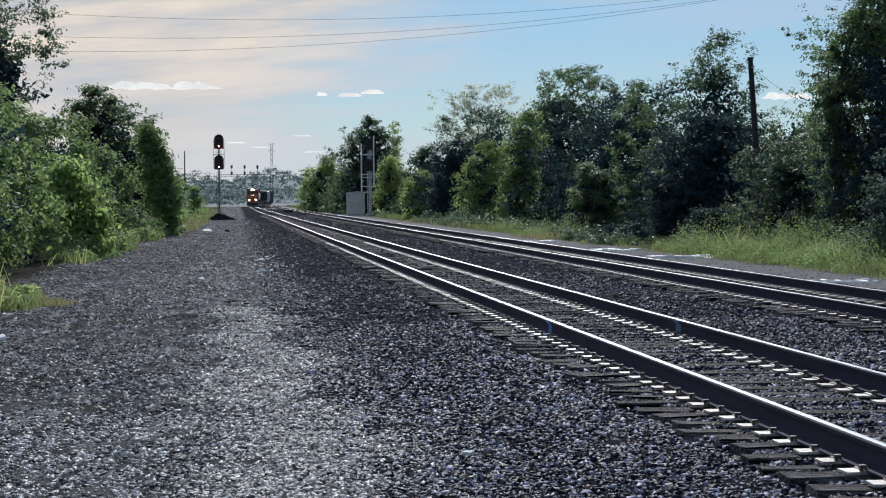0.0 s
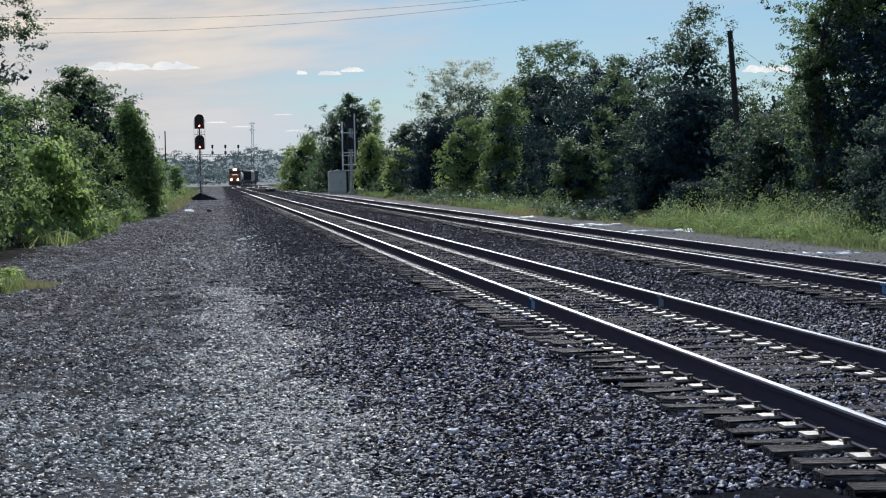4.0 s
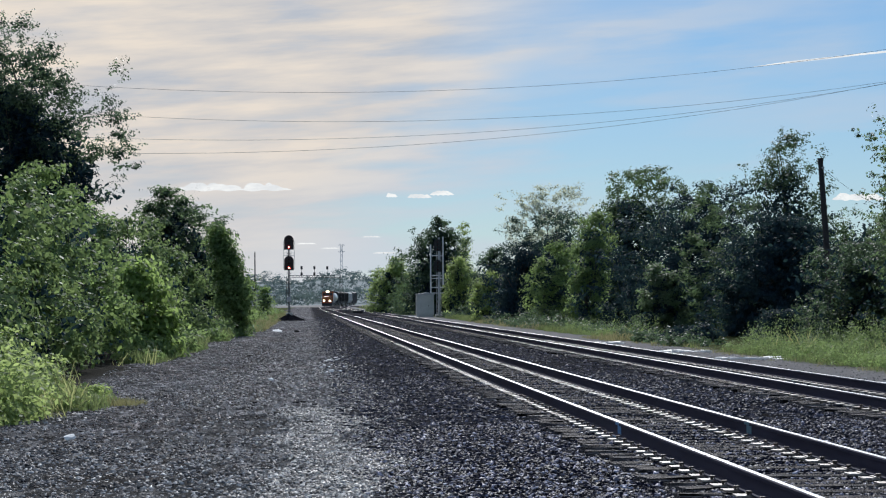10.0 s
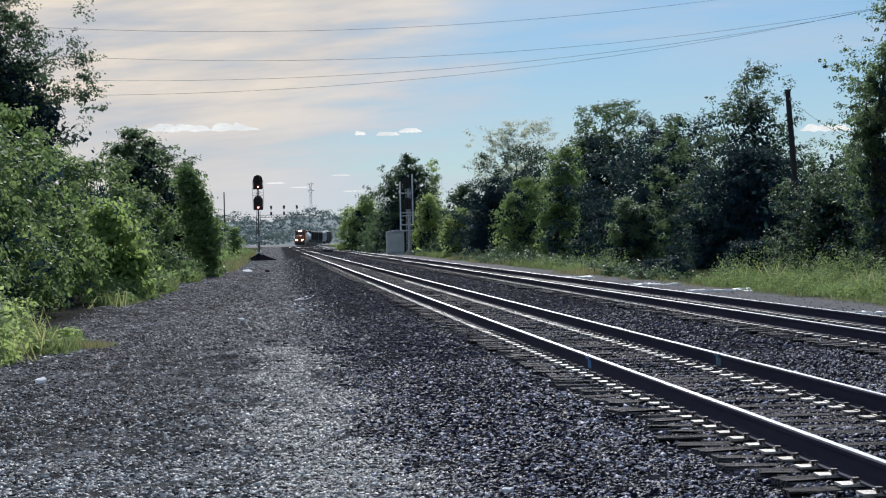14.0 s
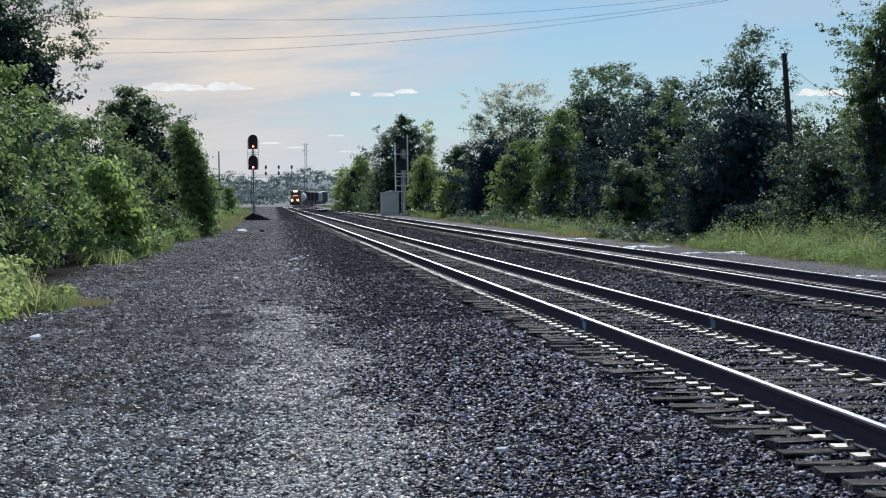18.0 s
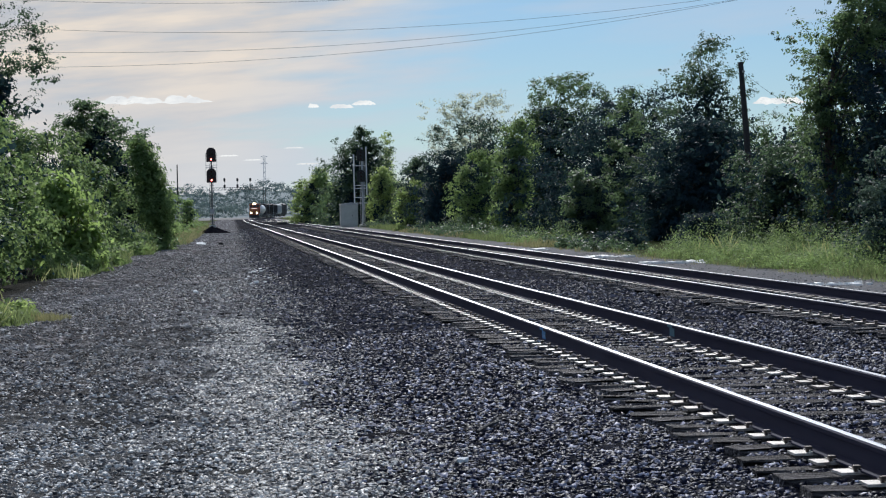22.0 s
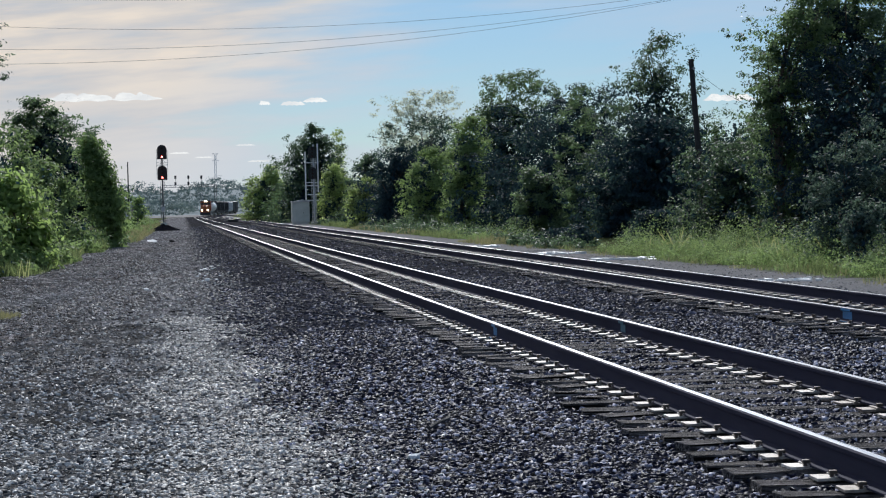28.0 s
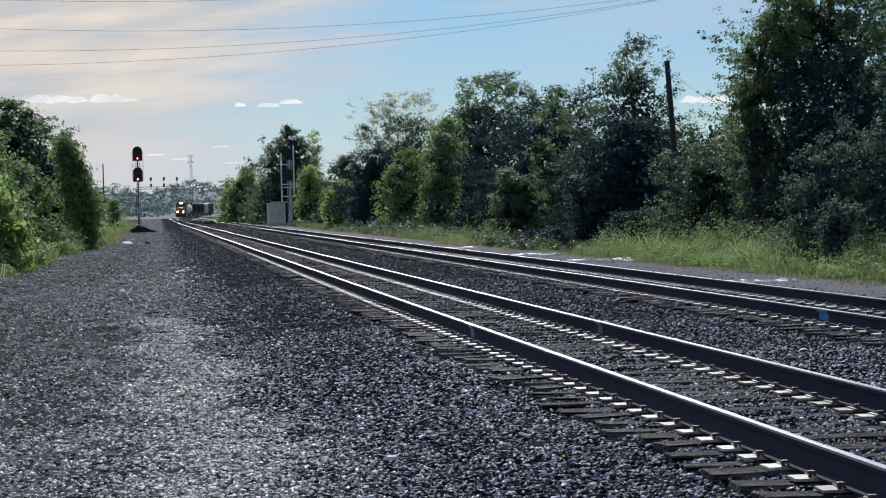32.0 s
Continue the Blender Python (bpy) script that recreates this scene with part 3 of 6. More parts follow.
def scatter_stones(name, label, mat, zones, seed, soft=False):
    """Broken stones strewn over the ground: (x0, x1, y0, y1, per square metre, smallest, largest)."""
    rng = np.random.default_rng(seed)
    block = np.array([(1, 0.1, -0.6), (-0.3, 1, -0.6), (-0.9, -0.7, -0.6), (0.75, -0.25, 0.5), (0.1, 0.8, 0.5), (-0.75, -0.35, 0.5)], float)
    tri = np.array([(3, 4, 5), (0, 1, 4), (0, 4, 3), (1, 2, 5), (1, 5, 4), (2, 0, 3), (2, 3, 5)])
    allv, allf, count = [], [], 0
    for x0, x1, y0, y1, dens, lo, hi, slope0, slope1 in zones:
        n = int((x1 - x0) * (y1 - y0) * dens)
        x, y = rng.uniform(x0, x1, n), rng.uniform(y0, y1, n)
        if soft:
            x = (x0 + x1) / 2 + (x - (x0 + x1) / 2 + rng.uniform(x0, x1, n) - (x0 + x1) / 2) * 0.8 + 0.22 * np.sin(y * 0.9) + 0.12 * np.sin(y * 2.3)
        else:
            x = x + np.where(y > 9, rng.normal(0, 0.2, n), 0)
        keep = (y < 9.0) | ((x > slope0 * y - 0.3) & (x < slope1 * y + 0.3))
        for tr, first in ((track_one, 10.644), (track_two, 14.1)):
            c = 4.50 - 0.0035 * y if tr is track_one else 9.10 - 0.001 * y
            on_rail = np.minimum(np.abs(x - c - GAUGE), np.abs(x - c + GAUGE)) < 0.13
            on_tie = (np.abs(x - c) < 1.28) & (np.abs((y - first + TIE_STEP / 2) % TIE_STEP - TIE_STEP / 2) < 0.125)
            keep &= ~on_rail & ~(on_tie & (rng.random(n) < np.where(np.abs(x - c) < GAUGE, 0.80, np.where(y > 16, 0.30, 0.95))))
        x, y = x[keep], y[keep]
        n = len(x)
        s = rng.uniform(lo, hi, (n, 1)) * rng.uniform(0.55, 1.0, (n, 3))
        s[:, 2] *= 0.62
        v = block[None] * s[:, None, :] * rng.uniform(0.75, 1.25, (n, 6, 1))
        v += rng.uniform(-0.24, 0.24, (n, 6, 3)) * s[:, None, :]
        a, b = rng.uniform(0, math.tau, n), rng.normal(0, 0.30, n)
        ca, sa, cb, sb = np.cos(a)[:, None], np.sin(a)[:, None], np.cos(b)[:, None], np.sin(b)[:, None]
        vx, vz = v[..., 0] * cb - v[..., 2] * sb, v[..., 0] * sb + v[..., 2] * cb
        vx, vy = vx * ca - v[..., 1] * sa, vx * sa + v[..., 1] * ca
        z = ground_z(x, y) + s[:, 2] * 0.25 + 0.010 * (np.minimum(np.abs(x - 4.50 + 0.0035 * y), np.abs(x - 9.10 + 0.001 * y)) < 1.25)
        allv.append(np.stack([vx + x[:, None], vy + y[:, None], vz + z[:, None]], -1).reshape(-1, 3))
        allf.append((tri[None] + (np.arange(n) * 6)[:, None, None] + count).reshape(-1, 3))
        count += n * 6
    tagged(new(name, raw_mesh(name, np.concatenate(allv), np.concatenate(allf), mat)), label, "gravel", kind="stuff")


scatter_stones("ballast_stones", "dark grey broken ballast stones round the tracks", STONE_DARK, [
    (1.0, 8.5, -3.5, 10.5, 24, 0.022, 0.052, -9.0, 9.0), (1.05, 7.5, 10.5, 15, 760, 0.016, 0.042, -0.06, 0.43), (0.90, 9.0, 15, 18, 560, 0.017, 0.045, -0.06, 0.43), (0.74, 11.5, 18, 22, 340, 0.020, 0.050, -0.06, 0.43), (0.74, 11.5, 22, 28, 120, 0.020, 0.050, -0.06, 0.43)], 5)
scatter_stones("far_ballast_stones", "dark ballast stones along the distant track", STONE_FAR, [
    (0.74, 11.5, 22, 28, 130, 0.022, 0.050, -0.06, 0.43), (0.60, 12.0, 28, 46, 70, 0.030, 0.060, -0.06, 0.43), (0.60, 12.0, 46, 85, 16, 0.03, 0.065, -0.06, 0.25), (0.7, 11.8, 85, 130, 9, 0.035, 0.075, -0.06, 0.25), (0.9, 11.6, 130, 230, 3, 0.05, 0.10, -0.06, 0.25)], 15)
scatter_stones("road_gravel", "grey gravel of the service road beside the track", STONE_PALE, [
    (-2.8, 1.3, 9.0, 17, 430, 0.012, 0.036, -0.17, 0.43), (-4.0, 1.1, 17, 24, 60, 0.014, 0.038, -0.17, 0.43)], 6)
scatter_stones("road_cinders", "dark cinders and gravel of the service road", STONE_MID, [
    (-4.0, 1.0, -3.5, 9.0, 40, 0.014, 0.040, -9.0, 9.0), (-2.8, 1.6, 9.0, 17, 90, 0.014, 0.040, -0.17, 0.43), (-4.3, 1.5, 17, 26, 55, 0.014, 0.040, -0.17, 0.43)], 8)
scatter_stones("far_cinders", "dull trodden gravel farther along the service road", STONE_DULL, [
    (-4.3, 1.3, 17, 26, 110, 0.014, 0.042, -0.17, 0.43), (-4.8, 1.3, 26, 50, 62, 0.018, 0.050, -0.17, 0.43), (-5.0, 1.3, 50, 90, 16, 0.028, 0.060, -0.17, 0.43), (-4.8, 1.3, 90, 190, 4, 0.04, 0.075, -0.17, 0.43), (11.6, 14.0, 34, 75, 14, 0.014, 0.040, 0.0, 0.43)], 18)
scatter_stones("worn_earth", "brown grit worn into the service road", STONE_BROWN, [
    (-3.6, -0.9, 23, 40, 55, 0.012, 0.040, -0.17, 0.43), (-2.4, -0.6, 40, 75, 18, 0.02, 0.05, -0.17, 0.43), (-2.8, -1.9, 9.5, 23, 40, 0.012, 0.034, -0.17, 0.43)], 9, True)
scatter_stones("pale_gravel", "worn pale gravel along the middle of the service road", STONE_LIGHT, [
    (0.40, 1.10, 9.5, 15.5, 420, 0.014, 0.036, -0.17, 0.43), (0.40, 0.85, 15.5, 24, 300, 0.014, 0.038, -0.17, 0.43), (-0.20, 0.55, 9.5, 17, 560, 0.012, 0.034, -0.17, 0.43), (-0.30, 0.62, 17, 34, 380, 0.016, 0.040, -0.17, 0.43), (-1.6, 0.9, 34, 60, 18, 0.02, 0.05, -0.17, 0.43)], 7, True)


# ---- signals, hut, poles ----
def signal_head(parent, z, lit, back=0.0):
    """Three-lamp head: rounded backplate, housing, hoods and lenses; the lowest lamp is lit where lit."""
    bm = bmesh.new()
    prof = [(-0.46, -0.64), (0.46, -0.64)] + [(0.46 * math.cos(a), 0.28 + 0.46 * math.sin(a)) for a in [k * math.pi / 10 for k in range(11)]]
    f = [bm.verts.new((x, 0.0, zz + z)) for x, zz in prof]
    b = [bm.verts.new((x, 0.035, zz + z)) for x, zz in prof]
    bm.faces.new(f)
    bm.faces.new(b[::-1])
    for i in range(len(f)):
        bm.faces.new((f[i], b[i], b[(i + 1) % len(b)], f[(i + 1) % len(f)]))
    head = part("signal_head", bm, RED_LIT_BLACK if lit else BLACK, parent, "black backplate with a rounded top")
    bm = bmesh.new()
    bm_box(bm, -0.2, 0.2, 0.036, 0.30, z - 0.58, z + 0.58, 0.02)
    part("housing", bm, BLACK, head)
    for k, dz in enumerate((0.40, 0.0, -0.40)):
        bm = bmesh.new()
        half = [(0.17 * math.cos(a), 0.17 * math.sin(a)) for a in [math.pi * (-0.15 + 1.3 * j / 12) for j in range(13)]]
        for (xa, za), (xb, zb) in zip(half, half[1:]):
            q = [bm.verts.new(c) for c in ((xa, -0.002, z + dz + za), (xb, -0.002, z + dz + zb), (xb, -0.30, z + dz + zb), (xa, -0.30, z + dz + za))]
            o = [bm.verts.new((c.co.x * 1.09, c.co.y, z + dz + (c.co.z - z - dz) * 1.09)) for c in q]
            bm.faces.new(q)
            bm.faces.new(o[::-1])
            bm.faces.new((q[2], q[3], o[3], o[2]))
        part("hood", bm, RED_LIT_BLACK if lit else BLACK, head)
        bm = bmesh.new()
        bm_disc(bm, (0, -0.02, z + dz), 0.082, 0.03)
        part("lens", bm, RED_LAMP if lit and k == 2 else DULL_LAMP, head, "glowing red lens" if lit and k == 2 else "dark lens")


def ladder(parent, x, y, z0, z1, width=0.42, step=0.31, mat=None, thick=0.03):
    mat = mat or GALV
    lad = bmesh.new()
    for s in (-1, 1):
        bm_tube(lad, [(x + s * width / 2, y, z0), (x + s * width / 2, y, z1)], thick, 6)
    ob = part("ladder", lad, mat, parent, "steel ladder")
    z = z0 + 0.2
    while z < z1:
        bm = bmesh.new()
        bm_tube(bm, [(x - width / 2, y, z), (x + width / 2, y, z)], 0.016, 5)
        part("rung", bm, mat, ob)
        z += step * 1.5


def signal_near():
    t = base("railway_signal", -1.86, 195, 0.30, label="railway signal mast with two black heads showing red", category="railway signal")
    bm = bmesh.new()
    bm_tube(bm, [(0, 0.22, 0), (0, 0.22, 7.1)], [0.085, 0.07], 12)
    part("mast", bm, STEEL_GREY, t)
    bm = bmesh.new()
    bm_box(bm, -0.32, 0.32, -0.1, 0.54, -0.35, 0.12, 0.03)
    part("footing", bm, CONCRETE, t)
    bm = bmesh.new()
    bm_box(bm, -0.20, 0.20, 0.04, 0.13, 1.15, 1.65, 0.02)
    part("relay_box", bm, GALV, t, "small pale grey metal box")
    signal_head(t, 6.80, True)
    signal_head(t, 4.82, True)
    for z in (5.85, 7.0):
        bm = bmesh.new()
        for s in (-1, 1):
            bm_tube(bm, [(s * 0.5, 0.5, z), (s * 0.5, -0.1, z)], 0.018, 5)
        bm_tube(bm, [(-0.5, 0.5, z), (0.5, 0.5, z)], 0.018, 5)
        part("guard_rail", bm, GALV, t)
    for s in (-1, 1):
        bm = bmesh.new()
        bm_tube(bm, [(s * 0.52, 0.5, 4.3), (s * 0.52, 0.5, 7.0)], 0.018, 5)
        part("guard_post", bm, GALV, t)
    bm = bmesh.new()
    bm_box(bm, -0.5, 0.5, 0.2, 0.75, 5.60, 5.64)
    part("platform", bm, GALV, t)
    ladder(t, 0, 0.62, 0.0, 6.9, 0.36, 0.31, STEEL_GREY, 0.015)


def mound():
    """A heap of black cinders round the foot of the signal."""
    rng = np.random.default_rng(17)
    rings, around = 9, 40
    bm = bmesh.new()
    last = None
    for k in range(rings):
        r = k / (rings - 1)
        ring = []
        for j in range(around):
            a = j * math.tau / around
            e = 1 + 0.10 * math.sin(a * 3 + 1) + 0.06 * math.sin(a * 5)
            z = 0.74 * (1 - r) ** 1.25 * (1 + 0.12 * math.sin(a * 2)) - 0.06 + float(rng.normal(0, 0.022)) * (r < 0.98)
            ring.append(bm.verts.new((math.cos(a) * r * 1.75 * e, math.sin(a) * r * 3.2 * e, z)) if k else None)
        if k == 0:
            tip = bm.verts.new((0, 0, 0.70))
        elif k == 1:
            for j in range(around):
                bm.faces.new((tip, ring[j], ring[(j + 1) % around]))
        else:
            for j in range(around):
                bm.faces.new((last[j], ring[j], ring[(j + 1) % around], last[(j + 1) % around]))
        last = ring
    ob = new("cinder_mound", finish(bm, "cinder_mound", CINDER))
    ob.matrix_world = pose(-1.86, 195, -0.34)
    tagged(ob, "low heap of black cinders round the signal's foot", "mound")


def signal_far():
    d = 235
    t = base("railway_signal", 0.0638 * d, d, -0.25, label="railway signal with two unlit black heads and a pale ladder frame", category="railway signal")
    bm = bmesh.new()
    bm_tube(bm, [(0.16, 0.24, 0), (0.16, 0.24, 9.1)], [0.15, 0.12], 12)
    part("mast", bm, GALV, t)
    signal_head(t, 8.15, False)
    signal_head(t, 5.75, False)
    for x, z0, z1 in ((-0.78, 2.6, 8.3), (0.66, 3.6, 9.2)):
        bm = bmesh.new()
        bm_tube(bm, [(x, 0.5, z0), (x, 0.5, z1)], 0.085, 6)
        part("frame_post", bm, GALV_PALE, t)
    for z in (2.65, 3.3, 4.35, 4.7, 7.0):
        bm = bmesh.new()
        bm_box(bm, -0.82, 0.70, 0.46, 0.54, z - 0.045, z + 0.045)
        part("cross_bar", bm, GALV_PALE, t)
    ladder(t, 0.16, 0.62, 0.1, 8.6, 0.5)
    bm = bmesh.new()
    bm_box(bm, 0.0, 0.34, -0.02, 0.10, 1.9, 2.5, 0.02)
    part("relay_box", bm, GALV, t)
    bm = bmesh.new()
    bm_box(bm, -0.3, 0.6, -0.2, 0.7, -0.2, 0.15, 0.03)
    part("footing", bm, CONCRETE, t)


def hut():
    d = 231
    t = base("equipment_hut", 0.0576 * d, d, -0.22, label="grey metal trackside equipment hut with a low roof", category="hut")
    bm = bmesh.new()
    bm_box(bm, -1.0, 1.0, 0, 2.0, 0.12, 2.42, 0.03)
    part("body", bm, HUT, t)
    bm = bmesh.new()
    v = [bm.verts.new(c) for c in ((-1.07, -0.1, 2.42), (1.07, -0.1, 2.42), (1.07, 2.1, 2.42), (-1.07, 2.1, 2.42),
                                   (-1.07, -0.1, 2.50), (1.07, -0.1, 2.50), (1.07, 2.1, 2.50), (-1.07, 2.1, 2.50), (0.25, -0.1, 2.70), (0.25, 2.1, 2.70))]
    for ids in ((0, 1, 5, 8, 4), (3, 7, 9, 6, 2), (4, 8, 9, 7), (8, 5, 6, 9), (0, 3, 2, 1), (0, 4, 7, 3), (1, 2, 6, 5)):
        bm.faces.new([v[i] for i in ids])
    part("roof", bm, GALV, t)
    bm = bmesh.new()
    bm_box(bm, -0.45, 0.45, -0.035, -0.002, 0.25, 2.15, 0.01)
    door = part("door", bm, HUT, t)
    bm = bmesh.new()
    bm_box(bm, 0.30, 0.36, -0.08, -0.036, 1.1, 1.25, 0.01)
    part("handle", bm, BLACK, door)
    bm = bmesh.new()
    bm_box(bm, -0.94, 0.94, 0.1, 1.9, -0.1, 0.12)
    part("footing", bm, CONCRETE, t)


def utility_pole():
    t = base("utility_pole", 20.62, 80, -0.2, label="dark weathered wooden utility pole leaning slightly among trees", category="utility pole")
    bm = bmesh.new()
    bm_tube(bm, [(0.30, 0, 0), (0.12, 0, 3.5), (-0.12, 0, 7.3)], [0.145, 0.13, 0.105], 12)
    part("shaft", bm, POLE_WOOD, t)
    bm = bmesh.new()
    bm_disc(bm, (-0.05, -0.16, 6.9), 0.05, 0.12)
    part("insulator", bm, GALV, t)
    bm = bmesh.new()
    pts = [(-0.05 + 4.2 * k / 14, 0.1 * k, 6.9 - 1.9 * (k / 14) - 0.35 * math.sin(k / 14 * math.pi)) for k in range(15)]
    bm_tube(bm, pts, 0.007, 5)
    part("guy_wire", bm, CABLE, t)


def thin_pole():
    t = base("utility_pole", -11.0, 420, -0.35, label="slender distant wooden pole beside the line", category="utility pole")
    bm = bmesh.new()
    bm_tube(bm, [(0, 0, 0), (0, 0, 12.2)], [0.17, 0.11], 8)
    part("shaft", bm, POLE_WOOD, t)


def twin_post():
    d = 72
    t = base("twin_post", 0.3205 * d, d, -0.1, label="dark twin-post utility pole carrying an equipment box behind the trees", category="utility pole")
    for x in (-0.12, 0.15):
        bm = bmesh.new()
        bm_tube(bm, [(x, 0, -0.1), (x, 0, 10.2)], [0.075, 0.06], 8)
        part("post", bm, POLE_WOOD, t)
    bm = bmesh.new()
    bm_box(bm, -0.28, 0.28, -0.16, 0.12, 9.28, 9.85, 0.03)
    part("equipment_box", bm, BLACK, t)


def power_lines():
    """Four sagging conductors between two tall poles that stand outside the view."""
    wires = [(0.0, 17.9), (2.0, 15.6), (-6.0, 14.15), (-12.0, 13.1)]
    for px in (-46.0, 78.0):
        p = base("power_pole", px, 160, -0.4, label="tall wooden power pole carrying four wires", category="utility pole", group="power poles")
        bm = bmesh.new()
        bm_tube(bm, [(0, 0, 0), (0, 0, 29.5)], [0.26, 0.16], 10)
        part("shaft", bm, POLE_WOOD, p)
        for x0, zm in wires:
            bm = bmesh.new()
            z = zm + 0.00166 * (px - x0) ** 2 + 0.4
            bm_tube(bm, [(0, -0.7, z), (0, 0.0, z)], 0.07, 8)
            part("insulator", bm, GALV, p)
    for x0, zm in wires:
        bm = bmesh.new()
        bm_tube(bm, [(x, 159.4, zm + 0.00166 * (x - x0) ** 2) for x in np.linspace(-46, 78, 60)], 0.012, 5)
        tagged(new("power_line", finish(bm, "power_line", CABLE)), "thin dark power line sagging across the sky", "power line", "power lines")


def strut(bm, a, b, w):
    bm_tube(bm, [a, b], w, 4)


def pylon():
    d = 1500
    t = base("transmission_tower", 0.0163 * d, d, -0.3, label="distant grey steel lattice transmission tower", category="pylon")
    bm = bmesh.new()
    w = lambda z: 2.6 - 1.9 * min(1, z / 30)
    lv = [0, 6, 12, 17, 22, 26, 30, 34, 38, 43.5]
    for sx in (-1, 1):
        for sy in (-1, 1):
            for a, b in zip(lv, lv[1:]):
                strut(bm, (sx * w(a), sy * w(a), a), (sx * w(b), sy * w(b), b), 0.15)
    for a, b in zip(lv, lv[1:]):
        for sy in (-1, 1):
            strut(bm, (-w(a), sy * w(a), a), (w(b), sy * w(b), b), 0.07)
            strut(bm, (w(a), sy * w(a), a), (-w(b), sy * w(b), b), 0.07)
    part("lattice", bm, GALV_PALE, t)
    for z, l in ((38, 2.6), (43.0, 2.4)):
        bm = bmesh.new()
        strut(bm, (-l, 0, z + 0.6), (l, 0, z + 0.6), 0.13)
        strut(bm, (-l, 0, z + 0.6), (0, 0, z + 1.6), 0.08)
        strut(bm, (l, 0, z + 0.6), (0, 0, z + 1.6), 0.08)
        part("cross_arm", bm, GALV_PALE, t)


def gantry():
    d = 840
    t = base("signal_bridge", 1.0, d, -0.4, label="distant steel signal bridge with dark signal heads", category="signal bridge")
    beam_z = 11.9
    for x in (-9.5, 12.5):
        bm = bmesh.new()
        for s in (-1, 1):
            strut(bm, (x + s * 0.5, 0, 0), (x + s * 0.4, 0, beam_z + 0.8), 0.12)
        for k in range(8):
            strut(bm, (x - 0.5, 0, k * 1.5), (x + 0.5, 0, k * 1.5 + 1.5), 0.06)
        part("post", bm, STEEL_GREY, t)
    bm = bmesh.new()
    for z in (beam_z, beam_z + 0.9):
        strut(bm, (-9.5, 0, z), (12.5, 0, z), 0.09)
    for k in range(16):
        strut(bm, (-9.5 + k * 1.375, 0, beam_z), (-9.5 + k * 1.375 + 1.375, 0, beam_z + 0.9), 0.05)
    part("truss", bm, STEEL_GREY, t)
    for x in (-3.8, 1.5, 6.8):
        for z in ((16.0, 13.4) if x < 5 else (15.9,)):
            bm = bmesh.new()
            bm_box(bm, x - 0.42, x + 0.42, -0.3, 0.0, z - 0.7, z + 0.7, 0.1)
            part("signal_head", bm, BLACK, t)
        bm = bmesh.new()
        strut(bm, (x, 0.1, beam_z), (x, 0.1, 16.2), 0.07)
        part("bracket", bm, STEEL_GREY, t)


signal_near()
mound()
signal_far()
hut()
utility_pole()
thin_pole()
twin_post()
power_lines()
pylon()
gantry()


# ---- the crossing road, buildings and woods in the distance ----
def far_road():
    bm = bmesh.new()
    pts = [(-300, 700), (-60, 690), (-6, 680), (60, 690), (300, 720)]
    rows = []
    for x, y in pts:
        rows.append([bm.verts.new((x, y + dy, dz)) for dy, dz in ((-14, -0.5), (-5, 0.25), (5, 0.25), (14, -0.5))])
    for a, b in zip(rows, rows[1:]):
        for k in range(3):
            bm.faces.new((a[k], b[k], b[k + 1], a[k + 1]))
    tagged(new("road", finish(bm, "road", ASPHALT)), "pale distant road on a low bank", "road", kind="structure")


ASPHALT = plain("old_asphalt", (0.09, 0.09, 0.095), 0.9, 0, 2, 0.2)
WALL_PALE = plain("pale_siding", (0.55, 0.55, 0.53), 0.7, 0, 3, 0.1)
ROOF_DARK = plain("dark_shingle", (0.12, 0.12, 0.13), 0.85, 0, 5, 0.2)
PANE = plain("window_glass", (0.03, 0.035, 0.04), 0.1)


def far_house(x, y, w, h, roof_h, label):
    t = base("house", x, y, -0.4, label=label, category="house", group="far houses")
    bm = bmesh.new()
    bm_box(bm, -w / 2, w / 2, 0, w * 0.7, 0, h)
    part("wall", bm, WALL_PALE, t)
    bm = bmesh.new()
    o = 0.4
    v = [bm.verts.new(c) for c in ((-w / 2 - o, -o, h), (w / 2 + o, -o, h), (w / 2 + o, w * 0.7 + o, h), (-w / 2 - o, w * 0.7 + o, h), (-w / 2 - o, w * 0.35, h + roof_h), (w / 2 + o, w * 0.35, h + roof_h))]
    for ids in ((0, 1, 5, 4), (2, 3, 4, 5), (0, 4, 3), (1, 2, 5), (0, 3, 2, 1)):
        bm.faces.new([v[i] for i in ids])
    part("roof", bm, ROOF_DARK, t)
    n = max(2, int(w / 3))
    for k in range(n):
        bm = bmesh.new()
        cx = -w / 2 + (k + 0.5) * w / n
        bm_box(bm, cx - 0.5, cx + 0.5, -0.03, 0.02, h * 0.35, h * 0.8)
        part("window", bm, PANE, t)


far_road()
far_house(-19, 790, 8, 2.6, 2.0, "low white house with a dark gabled roof by the road")


